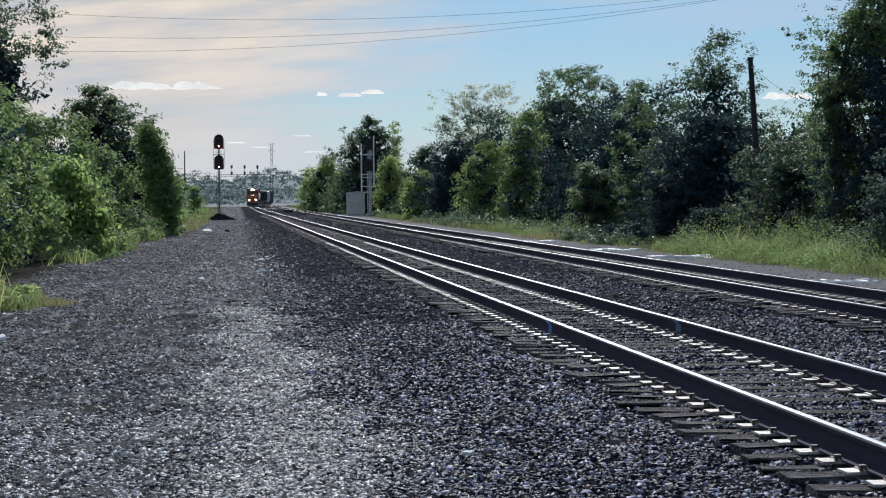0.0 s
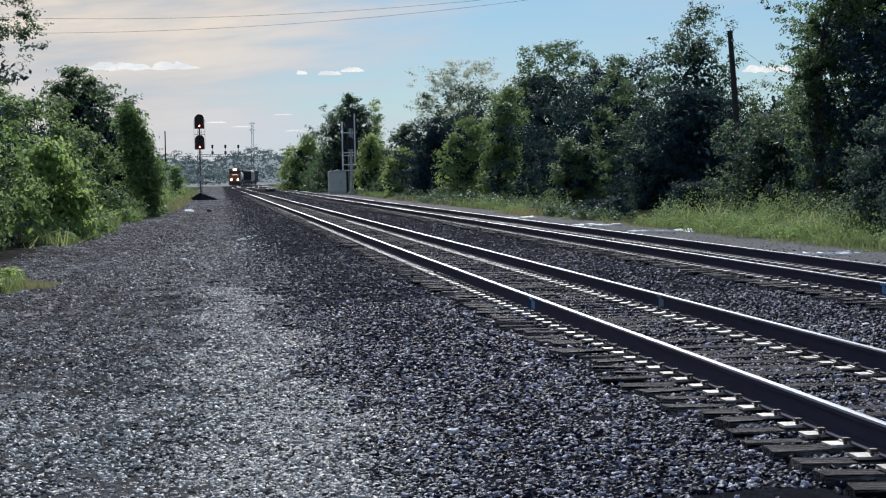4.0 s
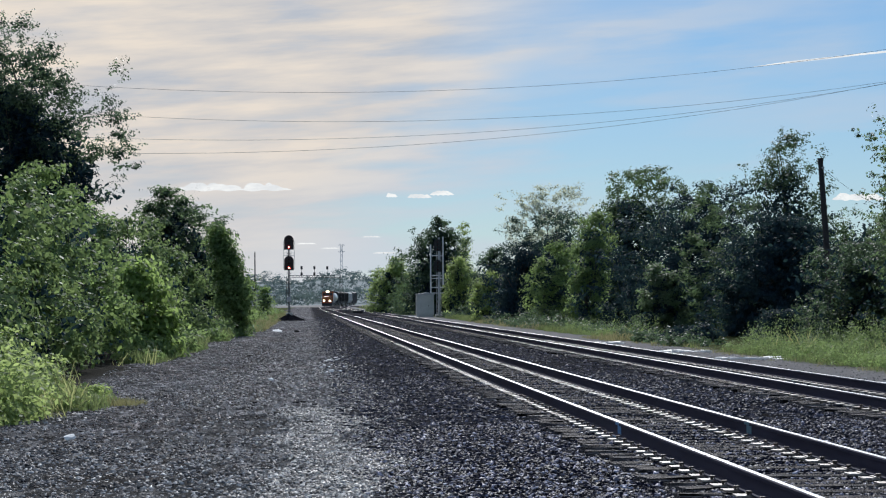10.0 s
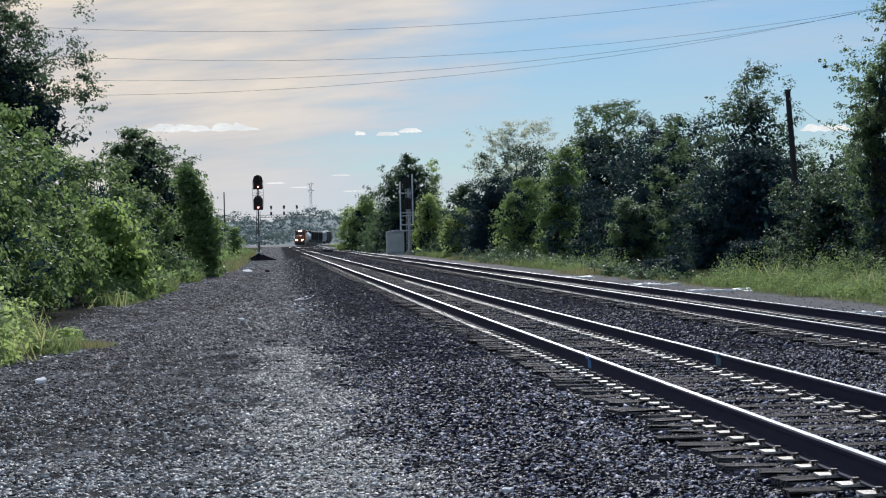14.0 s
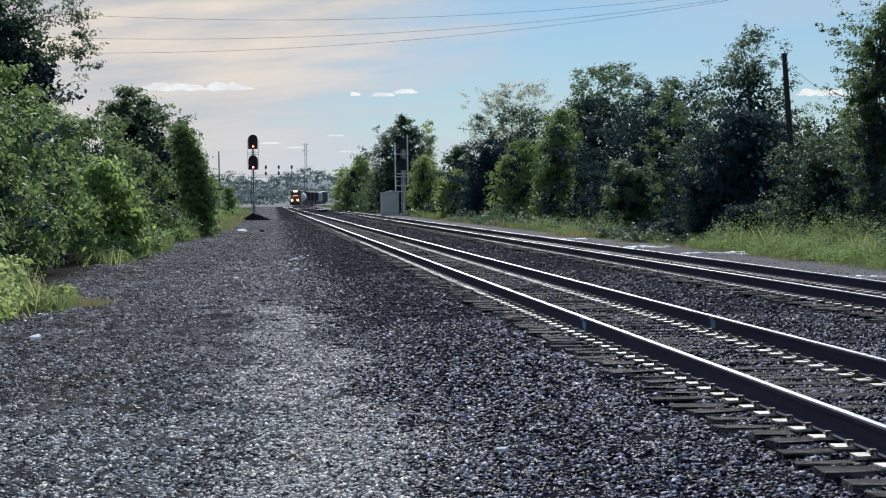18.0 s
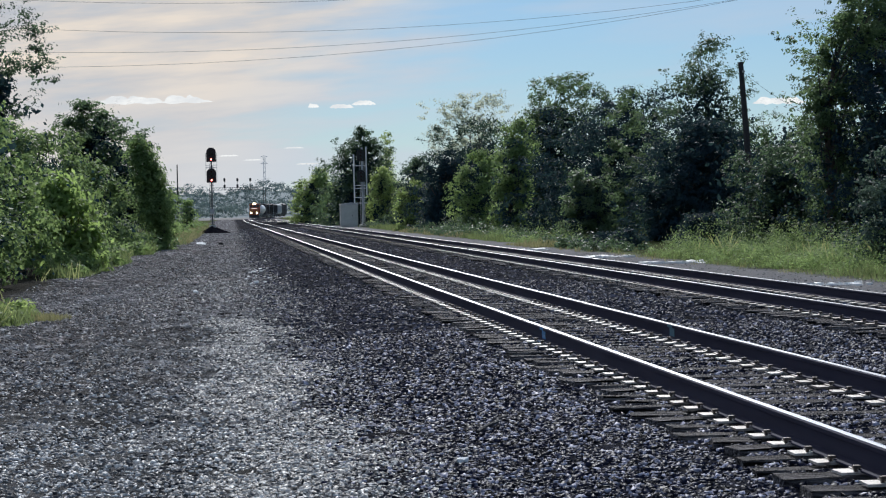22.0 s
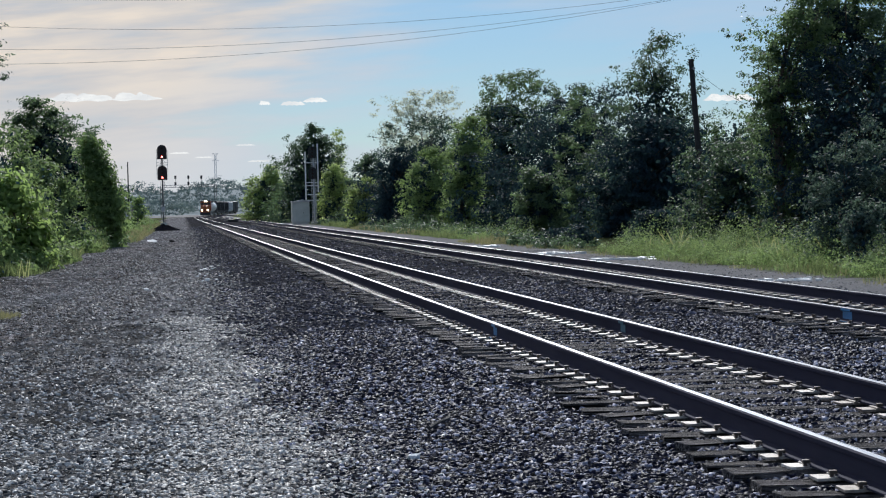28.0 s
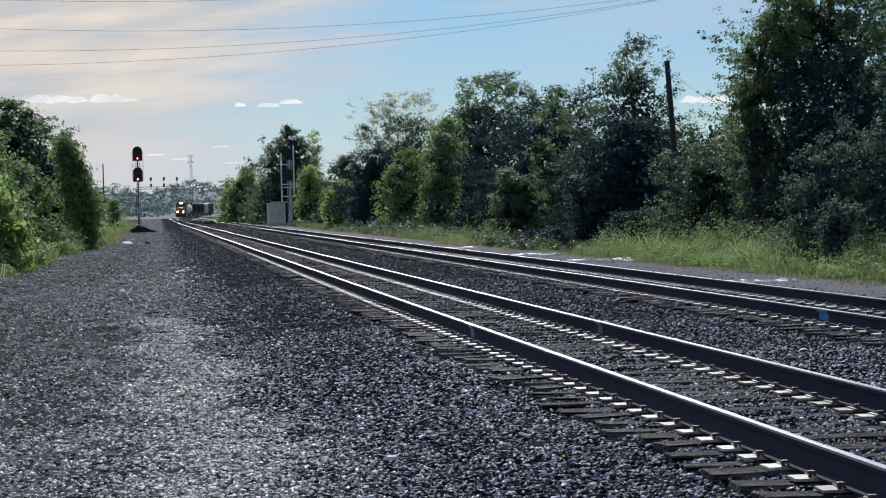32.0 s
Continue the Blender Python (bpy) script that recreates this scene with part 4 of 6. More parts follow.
# ---- plants ----
def leaf_cloud(centres, radii, counts, size, rng, droop=0.0, ways=None):
    """Small kite-shaped leaves in a flattened spray round each twig end, in one array of quads."""
    n = int(np.sum(counts))
    idx = np.repeat(np.arange(len(centres)), counts)
    d = rng.normal(0, 1, (n, 3))
    d /= np.linalg.norm(d, axis=1, keepdims=True) + 1e-9
    face = d * 0.7 + np.array([0, 0, 0.45])
    d *= (radii[idx] * rng.random(n) ** 0.55)[:, None] * np.array([1, 1, 0.62])
    a = rng.normal(0, 1.0, (n, 3))
    if ways is not None:
        w = ways[idx]
        d += w * np.sum(w * d, axis=1, keepdims=True) * 0.6
        a += w
        face += w * 0.9
    p = centres[idx] + d
    a[:, 2] -= droop
    # leaves turn their faces outwards and up, some more, some less
    face += rng.normal(0, 0.55, (n, 3))
    b = np.cross(a, face)
    b /= np.linalg.norm(b, axis=1, keepdims=True) + 1e-9
    a = np.cross(face, b)
    a /= np.linalg.norm(a, axis=1, keepdims=True) + 1e-9
    s = (size * rng.uniform(0.55, 1.45, n))[:, None]
    v = np.stack([p - a * s * 0.6, p + b * s * 0.36 - a * s * 0.05, p + a * s * 0.65, p - b * s * 0.36 - a * s * 0.05], 1).reshape(-1, 3)
    return v, np.arange(n * 4).reshape(-1, 4)


def tree(kind, label, group, x, y, look_of, seed, outline, leaf=0.12, leaves=14000, airy=0.0, inner=0.35, tufts=1.0, reach=0.06, trunk=True):
    """A tree or shrub. outline: rows of height, left and right reach of the crown, in metres from its foot.
    The crown is grown as leafy sprays in loose tufts, thick towards its skin, with coarser growth inside in a leaf
    colour darkened for shade."""
    rng = np.random.default_rng(seed)
    z0 = float(ground_z(np.array([x]), np.array([y]))[0]) - 0.05
    t = base(kind, x, y, z0, label=label, category="tree" if kind == "tree" else "shrub", group=group)
    oh, ol, orr = (np.array([r[k] for r in outline], float) * (1.05 if k else 1.0) for k in range(3))
    top, wide = oh[-1], float(np.max(orr - ol))
    per = 26

    def inside(n, skin):
        h = rng.random(n * 4) * top
        half = (np.interp(h, oh, orr) - np.interp(h, oh, ol)) / 2
        ok = rng.random(n * 4) * wide / 2 < half + 0.12 * wide * (h > top * 0.7)
        h, half = h[ok][:n], half[ok][:n]
        mid = (np.interp(h, oh, orr) + np.interp(h, oh, ol)) / 2
        a = rng.uniform(0, math.tau, len(h))
        rag = 0.96 + 0.12 * np.sin(a * 3 + h * 5.1 / top + seed) + 0.13 * np.sin(a * 5 - h * 17 / top + seed * 2)
        r = rng.random(len(h)) ** skin * rag
        deep = np.minimum(half * 0.9, 2.6)
        return np.stack([mid + np.cos(a) * r * half, np.sin(a) * r * deep, h], 1), np.stack([np.cos(a), np.sin(a) * 0.8, 0.25 + 0.9 * (h / top) ** 2], 1)

    n = leaves // per
    p, way_out = inside(n, 0.50)
    n = len(p)
    # sprays gather into tufts
    n_t = int(np.clip(n / 13, 14, 200))
    c, _ = inside(n_t, 0.30)
    near = np.argmin(((p[:, None, :] - c[None]) ** 2).sum(-1), axis=1)
    pull = (0.42 + 0.12 * airy) * tufts
    p = p + (c[near] - p) * np.minimum(0.85, pull) * rng.uniform(0.4, 1.2, n)[:, None]
    push = rng.normal(0, 0.055, n_t)[:len(c)]
    push = push[near] * np.minimum(wide, 1.6 * (np.interp(p[:, 2], oh, orr) - np.interp(p[:, 2], oh, ol)))
    p = p + way_out * push[:, None]
    bulge = p - c[near]
    way_out = way_out + bulge / (np.linalg.norm(bulge, axis=1, keepdims=True) + 1e-6) * 0.9 + rng.normal(0, 0.25, (n, 3))
    way_out /= np.linalg.norm(way_out, axis=1, keepdims=True)
    # a few sprays stand out past the skin
    stray = rng.random(n) < (0.15 + 0.10 * airy)
    p[stray] += way_out[stray] * (rng.uniform(0.3, 1.2, (stray.sum(), 1)) * reach * wide)
    p[:, 2] = np.clip(p[:, 2], 0.05, top * 1.02)
    size = leaf * 3.1 * (1 - 0.15 * airy)
    thin = 1 - (0.15 + 0.45 * airy) * np.clip(p[:, 2] / top, 0, 1) ** 3
    counts = np.maximum(4, rng.poisson(per * thin))
    v, f = leaf_cloud(p, rng.uniform(0.55, 1.25, n) * size, counts, leaf, rng, 0.30, way_out)
    v[:, 2] = np.maximum(v[:, 2], 0.02)
    part("crown", raw_mesh("crown", v, f, LEAF[look_of]), None, t)
    # inner leaves take the shade-toned leaf, which darkens the crown's inside
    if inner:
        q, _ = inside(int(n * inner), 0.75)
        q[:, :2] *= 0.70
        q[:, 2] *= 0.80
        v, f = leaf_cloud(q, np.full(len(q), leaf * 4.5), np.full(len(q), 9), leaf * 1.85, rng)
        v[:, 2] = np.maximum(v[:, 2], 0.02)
        part("shaded_foliage", raw_mesh("shaded_foliage", v, f, LEAF["shade"]), None, t, "inner leaves with shade put in their colour")
    if trunk:
        bm = bmesh.new()
        tall = top * 0.86
        mid = [(np.interp(tall * k / 5, oh, ol) + np.interp(tall * k / 5, oh, orr)) / 2 for k in range(6)]
        bend = rng.normal(0, wide * 0.02, (6, 2))
        pts = [(mid[k] * k / 5 + bend[k][0] * k / 3, bend[k][1] * k / 3, tall * k / 5 - (0.1 if k == 0 else 0)) for k in range(6)]
        r0 = 0.020 * top ** 0.9
        bm_tube(bm, pts, [r0 * (1 - 0.17 * k) for k in range(6)], 8)
        part("trunk", bm, BARK, t)
        for i in rng.choice(n, min(n, 18), replace=False):
            bm = bmesh.new()
            e = p[i]
            k = min(4, max(0, int((e[2] / top - 0.22) * 5)))
            o = np.array(pts[k])
            m = (o + e) / 2 + rng.normal(0, 0.05 * wide, 3) * [1, 1, 0.4]
            bm_tube(bm, [o, m, e], [r0 * 0.34, r0 * 0.20, 0.012], 5)
            part("limb", bm, BARK, t)
    return t


G1, G2 = "trees right of the tracks", "trees along the gravel road"
# right of the tracks from far to near, then along the gravel road
# crowns given the "shade" leaf have the wood's shade put in their colour
tree("tree", "rounded light-green tree at the far end of the row", G1, 11.9, 300, "lime", 41, [(0, -3.4, 3.2), (3.2, -3.4, 3.2), (4.9, -2.8, 3.3), (6.4, -1.7, 2.9), (7.4, -0.2, 2.5), (8, 0.9, 2.1)], leaf=0.226, leaves=12521)
tree("tree", "tall green pointed tree behind the signal", G1, 16.3, 262, "dim", 55, [(0, -5.1, 5.3), (3.6, -5.1, 5.3), (6.5, -4.5, 5.1), (8.3, -3.8, 4.7), (9.8, -2.8, 4.2), (11, -1.5, 3.2), (11.9, -0.6, 1.9), (12.5, -0.1, 0.9)], leaf=0.2, leaves=27000, tufts=0.3, reach=0.03)
tree("tree", "slim light-green tree beside the pointed tree", G1, 20.8, 270, "lime", 56, [(0, -1, 1), (6.4, -1, 1), (9.4, -1, 0.7), (10.9, -1, 0.6), (12, -0.6, 0.3)], leaf=0.209, leaves=2889, inner=0.0)
tree("tree", "light-green tree behind the equipment hut", G1, 17.8, 240, "lime", 62, [(0, -2.2, 2.2), (3, -2.2, 2.2), (4.6, -2, 1.9), (6, -1.4, 1.3), (6.9, -0.9, 0.6)], leaf=0.191, leaves=8668)
tree("tree", "small green tree in the row", G1, 20.5, 230, "dim", 69, [(0, -2.9, 2.9), (0.5, -2.9, 2.9), (5, -2.6, 3), (6.6, -1.9, 2.7), (7.6, -0.9, 2), (8.7, 0.1, 1.2)], leaf=0.191, leaves=7705)
tree("shrub", "light-green shrub lit at its edge", G1, 15.9, 180, "lime", 70, [(0, -1.4, 1.3), (2.1, -1.4, 1.3), (3.6, -1, 1.2), (4.6, -0.3, 0.8)], leaf=0.165, leaves=4816)
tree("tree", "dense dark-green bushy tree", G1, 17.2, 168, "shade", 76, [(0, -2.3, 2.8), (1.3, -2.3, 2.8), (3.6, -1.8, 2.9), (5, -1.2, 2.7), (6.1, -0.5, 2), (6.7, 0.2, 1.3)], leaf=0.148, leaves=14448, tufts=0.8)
tree("tree", "airy pale-leaved tree showing sky through its crown", G1, 22.8, 190, "pale", 83, [(0, -3.4, 3.4), (3.1, -3.4, 3.4), (6.8, -3.9, 3.8), (8.2, -4.6, 3.8), (9.2, -5, 3.7), (10, -4.5, 3.6), (10.8, -3.9, 4), (11.6, -2.9, 3.1), (12.2, -1.7, 2.2)], leaf=0.14, leaves=30000, airy=0.3, inner=0.05, tufts=0.6)
tree("tree", "dark tree in front of the pale tree", G1, 21.3, 176, "deep", 84, [(0, -3.4, 3.4), (0.5, -3.4, 3.4), (4.5, -3.7, 3.6), (6.5, -3.9, 3.7), (7.5, -3.2, 3.5), (8.4, -2, 3.1), (9.2, -0.6, 2.1)], leaf=0.148, leaves=16000, tufts=0.5)
tree("tree", "bushy dull-green tree with an uneven crown", G1, 18, 150, "weed", 90, [(0, -2.3, 2.4), (2.1, -2.3, 2.4), (3.3, -2.1, 2.5), (4.6, -1.4, 2.6), (5.5, -0.9, 2.1), (6, -0.2, 1.4)], leaf=0.131, leaves=13484)
tree("tree", "broad tall green tree with a rounded crown", G1, 21.7, 142, "mid", 97, [(0, -2.5, 4), (3, -2.5, 4), (5.4, -2.4, 4.5), (6.9, -1.9, 4.6), (8.1, -1.7, 4.6), (9.1, -1.3, 4.5), (9.9, -0.9, 4.1), (10.4, 0.2, 3.3), (10.6, 0.9, 2.3)], leaf=0.135, leaves=32000, airy=0.2, tufts=0.7)
# lit left side of the broad tree, made as a crown of lighter leaves
tree("tree", "yellow-green crown added for the broad tree's lit left side", G1, 18.2, 132, "weed", 104, [(0, -1.4, 1.2), (1.6, -1.4, 1.2), (3.1, -1.2, 1.5), (4.5, -1, 1.6), (6, -0.7, 1.8), (7.1, -0.3, 1.6), (7.6, 0.1, 1.1)], leaf=0.126, leaves=13484)
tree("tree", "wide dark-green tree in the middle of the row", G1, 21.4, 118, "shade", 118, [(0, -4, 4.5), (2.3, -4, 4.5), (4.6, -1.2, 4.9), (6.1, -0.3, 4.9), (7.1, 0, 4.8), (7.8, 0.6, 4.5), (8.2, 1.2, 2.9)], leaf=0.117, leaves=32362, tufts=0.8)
tree("tree", "green tree rising from the row", G1, 21.9, 112, "mid", 119, [(0, -1.5, 1.5), (4.8, -1.5, 1.5), (6.3, -1.5, 1.7), (7.1, -1.2, 1.6), (7.8, -0.9, 1.3), (8.2, -0.5, 0.9)], leaf=0.109, leaves=8668, airy=0.4, inner=0.05, trunk=False)
tree("shrub", "dense green shrub at the foot of the trees", G1, 18.8, 106, "mid", 125, [(0, -1.7, 1.8), (1.1, -1.7, 1.8), (2.3, -1.5, 1.7), (3.1, -1, 1.1), (3.5, -0.5, 0.5)], leaf=0.109, leaves=11558)
tree("tree", "tall dark tree with upright open branches", G1, 22.9, 98, "dim", 132, [(0, -3.3, 3.5), (2.8, -3.3, 3.5), (4.8, -2.7, 3.8), (5.9, -2.3, 3.4), (6.7, -2.2, 2.7), (7.6, -1.8, 2.4), (8.3, -1.5, 2.3), (8.8, -0.9, 1.9), (9.4, 0.1, 1.4), (9.7, 0.5, 0.9)], leaf=0.091, leaves=36601, airy=0.7, tufts=0.7)
tree("tree", "dense dark shrubby tree by the pole", G1, 20, 90, "shade", 139, [(0, -2.1, 3), (2.1, -2.1, 3), (3.8, -1.3, 3.4), (4.9, -0.7, 3.3), (5.6, -0.2, 3)], leaf=0.104, leaves=26294, tufts=0.7)
tree("tree", "open dark-green tree behind the pole", G1, 26.6, 96, "mid", 146, [(0, -2, 2), (1.9, -2, 2), (3.8, -1.9, 2.1), (4.6, -1.8, 2), (5.2, -1.3, 1.8), (5.6, -0.1, 1.6)], leaf=0.1, leaves=11558)
tree("shrub", "rounded grey-green bush below the pole", G1, 19, 70, "dim", 153, [(0, -1.7, 1.8), (1.1, -1.7, 1.8), (1.9, -1.5, 1.8), (2.5, -1.3, 1.9), (3, -0.9, 1.8), (3.3, -0.4, 1.7), (3.5, 0.1, 1.4)], leaf=0.074, leaves=21190, tufts=0.8)
tree("shrub", "small dim bush between the trees", G1, 17.4, 74, "shade", 154, [(0, -1.1, 1.1), (0.6, -1.1, 1.1), (1.1, -1, 1.1), (1.4, -0.7, 1), (1.6, -0.3, 0.8)], leaf=0.078, leaves=5779)
tree("tree", "very large dark-green tree towering over the tracks", G1, 20.8, 67, "mid", 160, [(0, -1.3, 1.3), (0.4, -1.3, 1.3), (2.3, -1.4, 3), (3.5, -1.5, 3.8), (4.4, -1.5, 4.7), (5.2, -1.5, 5.1), (6, -1.4, 5.1), (6.7, -1.2, 4.9), (7.5, -0.8, 4.7), (8.3, -0.4, 4.3), (9.2, -0, 3.6), (10, 0.6, 2.8)], leaf=0.091, leaves=57792, airy=0.1, reach=0.11)
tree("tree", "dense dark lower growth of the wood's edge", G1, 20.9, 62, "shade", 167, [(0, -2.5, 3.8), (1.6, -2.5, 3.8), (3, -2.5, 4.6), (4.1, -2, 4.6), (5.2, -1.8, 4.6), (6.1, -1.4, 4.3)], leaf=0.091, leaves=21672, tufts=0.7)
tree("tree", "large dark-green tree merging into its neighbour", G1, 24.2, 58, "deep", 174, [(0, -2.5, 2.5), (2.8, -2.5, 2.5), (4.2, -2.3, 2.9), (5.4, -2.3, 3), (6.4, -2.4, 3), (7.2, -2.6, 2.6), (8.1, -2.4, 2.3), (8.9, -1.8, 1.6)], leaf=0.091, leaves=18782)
# added filler trees, shade put in their colour, closing gaps in the row
tree("tree", "shade-coloured filler tree added behind the large trees", G1, 27.1, 72, "shade", 175, [(0, -3.4, 3.4), (3.2, -3.4, 3.4), (5.3, -3.4, 3.9), (7.4, -3.3, 4), (8.9, -3, 3.8), (10.1, -2.6, 3.6), (11, -1.7, 2.7)], leaf=0.12, leaves=12900, tufts=0.5)
tree("tree", "shade-coloured filler tree added in the middle of the row", G1, 22.7, 126, "shade", 401, [(0, -5.3, 5.5), (2.7, -5.3, 5.5), (4.8, -5.1, 5.6), (6.1, -4.5, 5.4), (7, -3.6, 4.9), (7.5, -2.2, 3.6)], leaf=0.15, leaves=13000, tufts=0.3, inner=0.15)
tree("tree", "shade-coloured filler tree added in the far part of the row", G1, 20.7, 172, "shade", 402, [(0, -5.4, 5.7), (3, -5.4, 5.7), (4.9, -4.7, 5.6), (6.1, -3, 5.4), (6.9, -1, 4.8)], leaf=0.19, leaves=9000, tufts=0.3, inner=0.15)
tree("tree", "shade-coloured filler tree added behind the pole", G1, 26.2, 103, "shade", 403, [(0, -4.8, 4.9), (2.3, -4.8, 4.9), (3.7, -4.4, 4.9), (4.6, -3.8, 4.6), (5, -2.9, 4)], leaf=0.13, leaves=12000, tufts=0.3, inner=0.15)
tree("shrub", "silvery grey-leaved shrub under the large tree", G1, 16.9, 51, "silver", 188, [(0, -1.2, 1.2), (0.7, -1.2, 1.2), (1.5, -1.1, 1.3), (2.1, -1, 1.5), (2.6, -0.7, 1.7), (2.9, -0.4, 1.8), (3.3, -0, 1.7)], leaf=0.065, leaves=11788, tufts=1.4)
tree("shrub", "tall silvery shrub before the dark trees", G1, 19.4, 52, "silver", 189, [(0, -1.3, 1.3), (2.2, -1.3, 1.3), (3.1, -1.4, 1), (3.6, -1.2, 0.8), (4.1, -0.4, 1), (4.6, -0.3, 0.7), (5, -0.1, 0.5)], leaf=0.065, leaves=9708, tufts=1.4)
tree("shrub", "small silvery sapling against the dark shade", G1, 15.7, 46, "silver", 190, [(0, -0.3, 0.3), (0.8, -0.3, 0.3), (1.1, -0.4, 0.6), (1.4, -0.3, 0.8), (1.7, -0.1, 0.6)], leaf=0.061, leaves=3371)
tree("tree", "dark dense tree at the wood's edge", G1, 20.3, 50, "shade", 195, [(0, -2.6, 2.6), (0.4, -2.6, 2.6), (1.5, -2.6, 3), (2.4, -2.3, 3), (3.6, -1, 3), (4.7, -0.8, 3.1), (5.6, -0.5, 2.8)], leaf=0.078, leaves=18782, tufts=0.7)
# no tree of its own: lighter leaves stand for the large tree's sunlit margin
tree("tree", "brighter crown added for the large dark tree's sunlit edge", G1, 19.3, 64, "olive", 161, [(0, -0.4, 0.4), (2.4, -0.4, 0.4), (3.5, -0.7, 0.5), (4.4, -0.8, 0.8), (5.1, -0.9, 0.9), (5.9, -0.8, 1.1), (6.6, -0.6, 1.4), (7.3, -0.2, 1.7), (8, 0.2, 1.9), (9, 0.5, 1.9)], leaf=0.087, leaves=18000, airy=0.3, reach=0.3, inner=0.1)
# added shrub, coloured as shade to darken the verge below the trees
tree("shrub", "low shrub added in shade colour between the trees and the track", G1, 15.9, 84, "shade", 231, [(0, -1.2, 1.2), (0.4, -1.2, 1.2), (0.7, -0.7, 0.7)], leaf=0.087, leaves=5779, trunk=False)
tree("tree", "green tree between the far signal and the hut", G1, 18.2, 285, "mid", 404, [(0, -6.8, 7.3), (2.9, -6.8, 7.3), (5.3, -6.2, 6.9), (6.8, -5.3, 6), (8, -4.1, 3.8)], leaf=0.22, leaves=9000, tufts=0.6, inner=0.1)
tree("tree", "dark-green rounded tree beside the gravel road", G2, -6.7, 112, "mid", 20, [(0, -2.8, 2.8), (0.4, -2.8, 2.8), (1.8, -3.2, 2.8), (3.3, -3.3, 2.8), (4.6, -3.2, 2.6), (5.5, -3.2, 2.1), (6.4, -3, 1.5), (7.1, -2.7, 0.8), (7.7, -2, 0.2), (8.2, -1.4, -0.6)], leaf=0.14, leaves=30000, tufts=1.2)
# the rounded tree's lit flank, put in as a second, lighter-leaved crown
tree("tree", "lighter crown added for the rounded tree's lit right flank", G2, -3.6, 106, "weed", 27, [(0, -0.6, 0.6), (0.5, -0.6, 0.6), (1.7, -1.1, 0.7), (2.7, -1.2, 0.6), (3.8, -1.4, 0.2), (4.7, -1.5, -0.2), (5.3, -1.4, -0.7), (5.7, -1.3, -1)], leaf=0.14, leaves=15000, inner=0.0, tufts=0.5)
tree("shrub", "bright-green broad-leaved shrub in the sun", G2, -5.1, 66, "fresh", 48, [(0, -0.9, 0.9), (0.7, -0.9, 0.9), (1.6, -1.2, 0.7), (2.2, -1.2, 0.6), (2.7, -0.9, 0.1), (3.1, -0.7, -0.2)], leaf=0.17, leaves=6000, inner=0.0)
tree("tree", "tall dark tree with branches reaching over the road", G2, -12.3, 88, "dim", 62, [(0, -2.7, 2.7), (4.7, -2.7, 2.7), (7.4, -2.7, 3.4), (7.8, -2.7, 4.4), (8.3, -2.7, 5.1), (8.9, -2.7, 4.9), (9.5, -2.7, 4.5), (10.1, -2.7, 3.5), (10.8, -2.7, 3.2), (11.4, -2.7, 3.2), (12, -2.7, 2.8), (12.6, -2.7, 1.7), (13.2, -2.7, 0.5), (13.7, -2.7, -0.4), (14.2, -2.7, -1.4)], leaf=0.1, leaves=61920, airy=0.15, reach=0.07, inner=0.8)
# added filler: its dark leaves give the tall tree a shaded inside
tree("tree", "shade-coloured filler tree added behind the tall roadside tree", G2, -13, 92, "shade", 63, [(0, -2.8, 2.8), (4.8, -2.8, 2.8), (7.6, -2.8, 3.4), (9.2, -2.8, 3), (10.7, -2.8, 2.4), (11.7, -2.8, 1.9), (12.7, -2.8, 1), (13.2, -2.5, 0.2)], leaf=0.14, leaves=14000, tufts=0.5)
tree("shrub", "low bright-green weeds by the gravel", G2, -5.4, 37, "lime", 76, [(0, -1, 1), (0.4, -1, 1), (0.8, -1, 0.9), (1, -1, 0.6), (1.3, -1, 0.3)], leaf=0.06, leaves=11000, trunk=False)
tree("shrub", "green bush on the far verge beyond the signal", G2, -5.6, 255, "weed", 313, [(0, -1.3, 1.3), (1, -1.3, 1.3), (2.3, -1.2, 1.3), (3.2, -0.6, 0.9), (3.7, -0.2, 0.5)], leaf=0.16, leaves=4000, inner=0.1)
tree("tree", "dense sunlit tree hung with creepers", G2, -8.4, 44, "ivy", 301, [(0, -2.6, 2.5), (1.3, -2.9, 2.9), (2.6, -2.9, 2.8), (3.5, -2.3, 2.1), (4.1, -1.4, 1.2), (4.4, -0.6, 0.3)], leaf=0.125, leaves=12000, inner=0.1, tufts=1.3)
tree("tree", "creeper-hung tree with glossy leaves beside the road", G2, -8.1, 53, "ivy", 302, [(0, -2.4, 2.3), (1.6, -2.7, 2.7), (3.2, -2.7, 2.6), (4.2, -2.2, 1.9), (5, -1.4, 1.1), (5.3, -0.5, 0.3)], leaf=0.13, leaves=14000, inner=0.1, tufts=1.3)
tree("tree", "bushy yellow-green tree beside the road", G2, -7.7, 62, "weed", 303, [(0, -2.2, 2.1), (1.8, -2.5, 2.5), (3.6, -2.5, 2.4), (4.8, -2, 1.8), (5.6, -1.2, 1), (6, -0.5, 0.2)], leaf=0.125, leaves=13000, inner=0.1, tufts=1.3)
tree("tree", "dense green tree in the roadside row", G2, -7.5, 72, "ivy", 304, [(0, -2.2, 2), (1.6, -2.4, 2.4), (3.1, -2.4, 2.3), (4.2, -1.9, 1.7), (4.9, -1.2, 1), (5.2, -0.5, 0.2)], leaf=0.115, leaves=13000, inner=0.1, tufts=1.3)
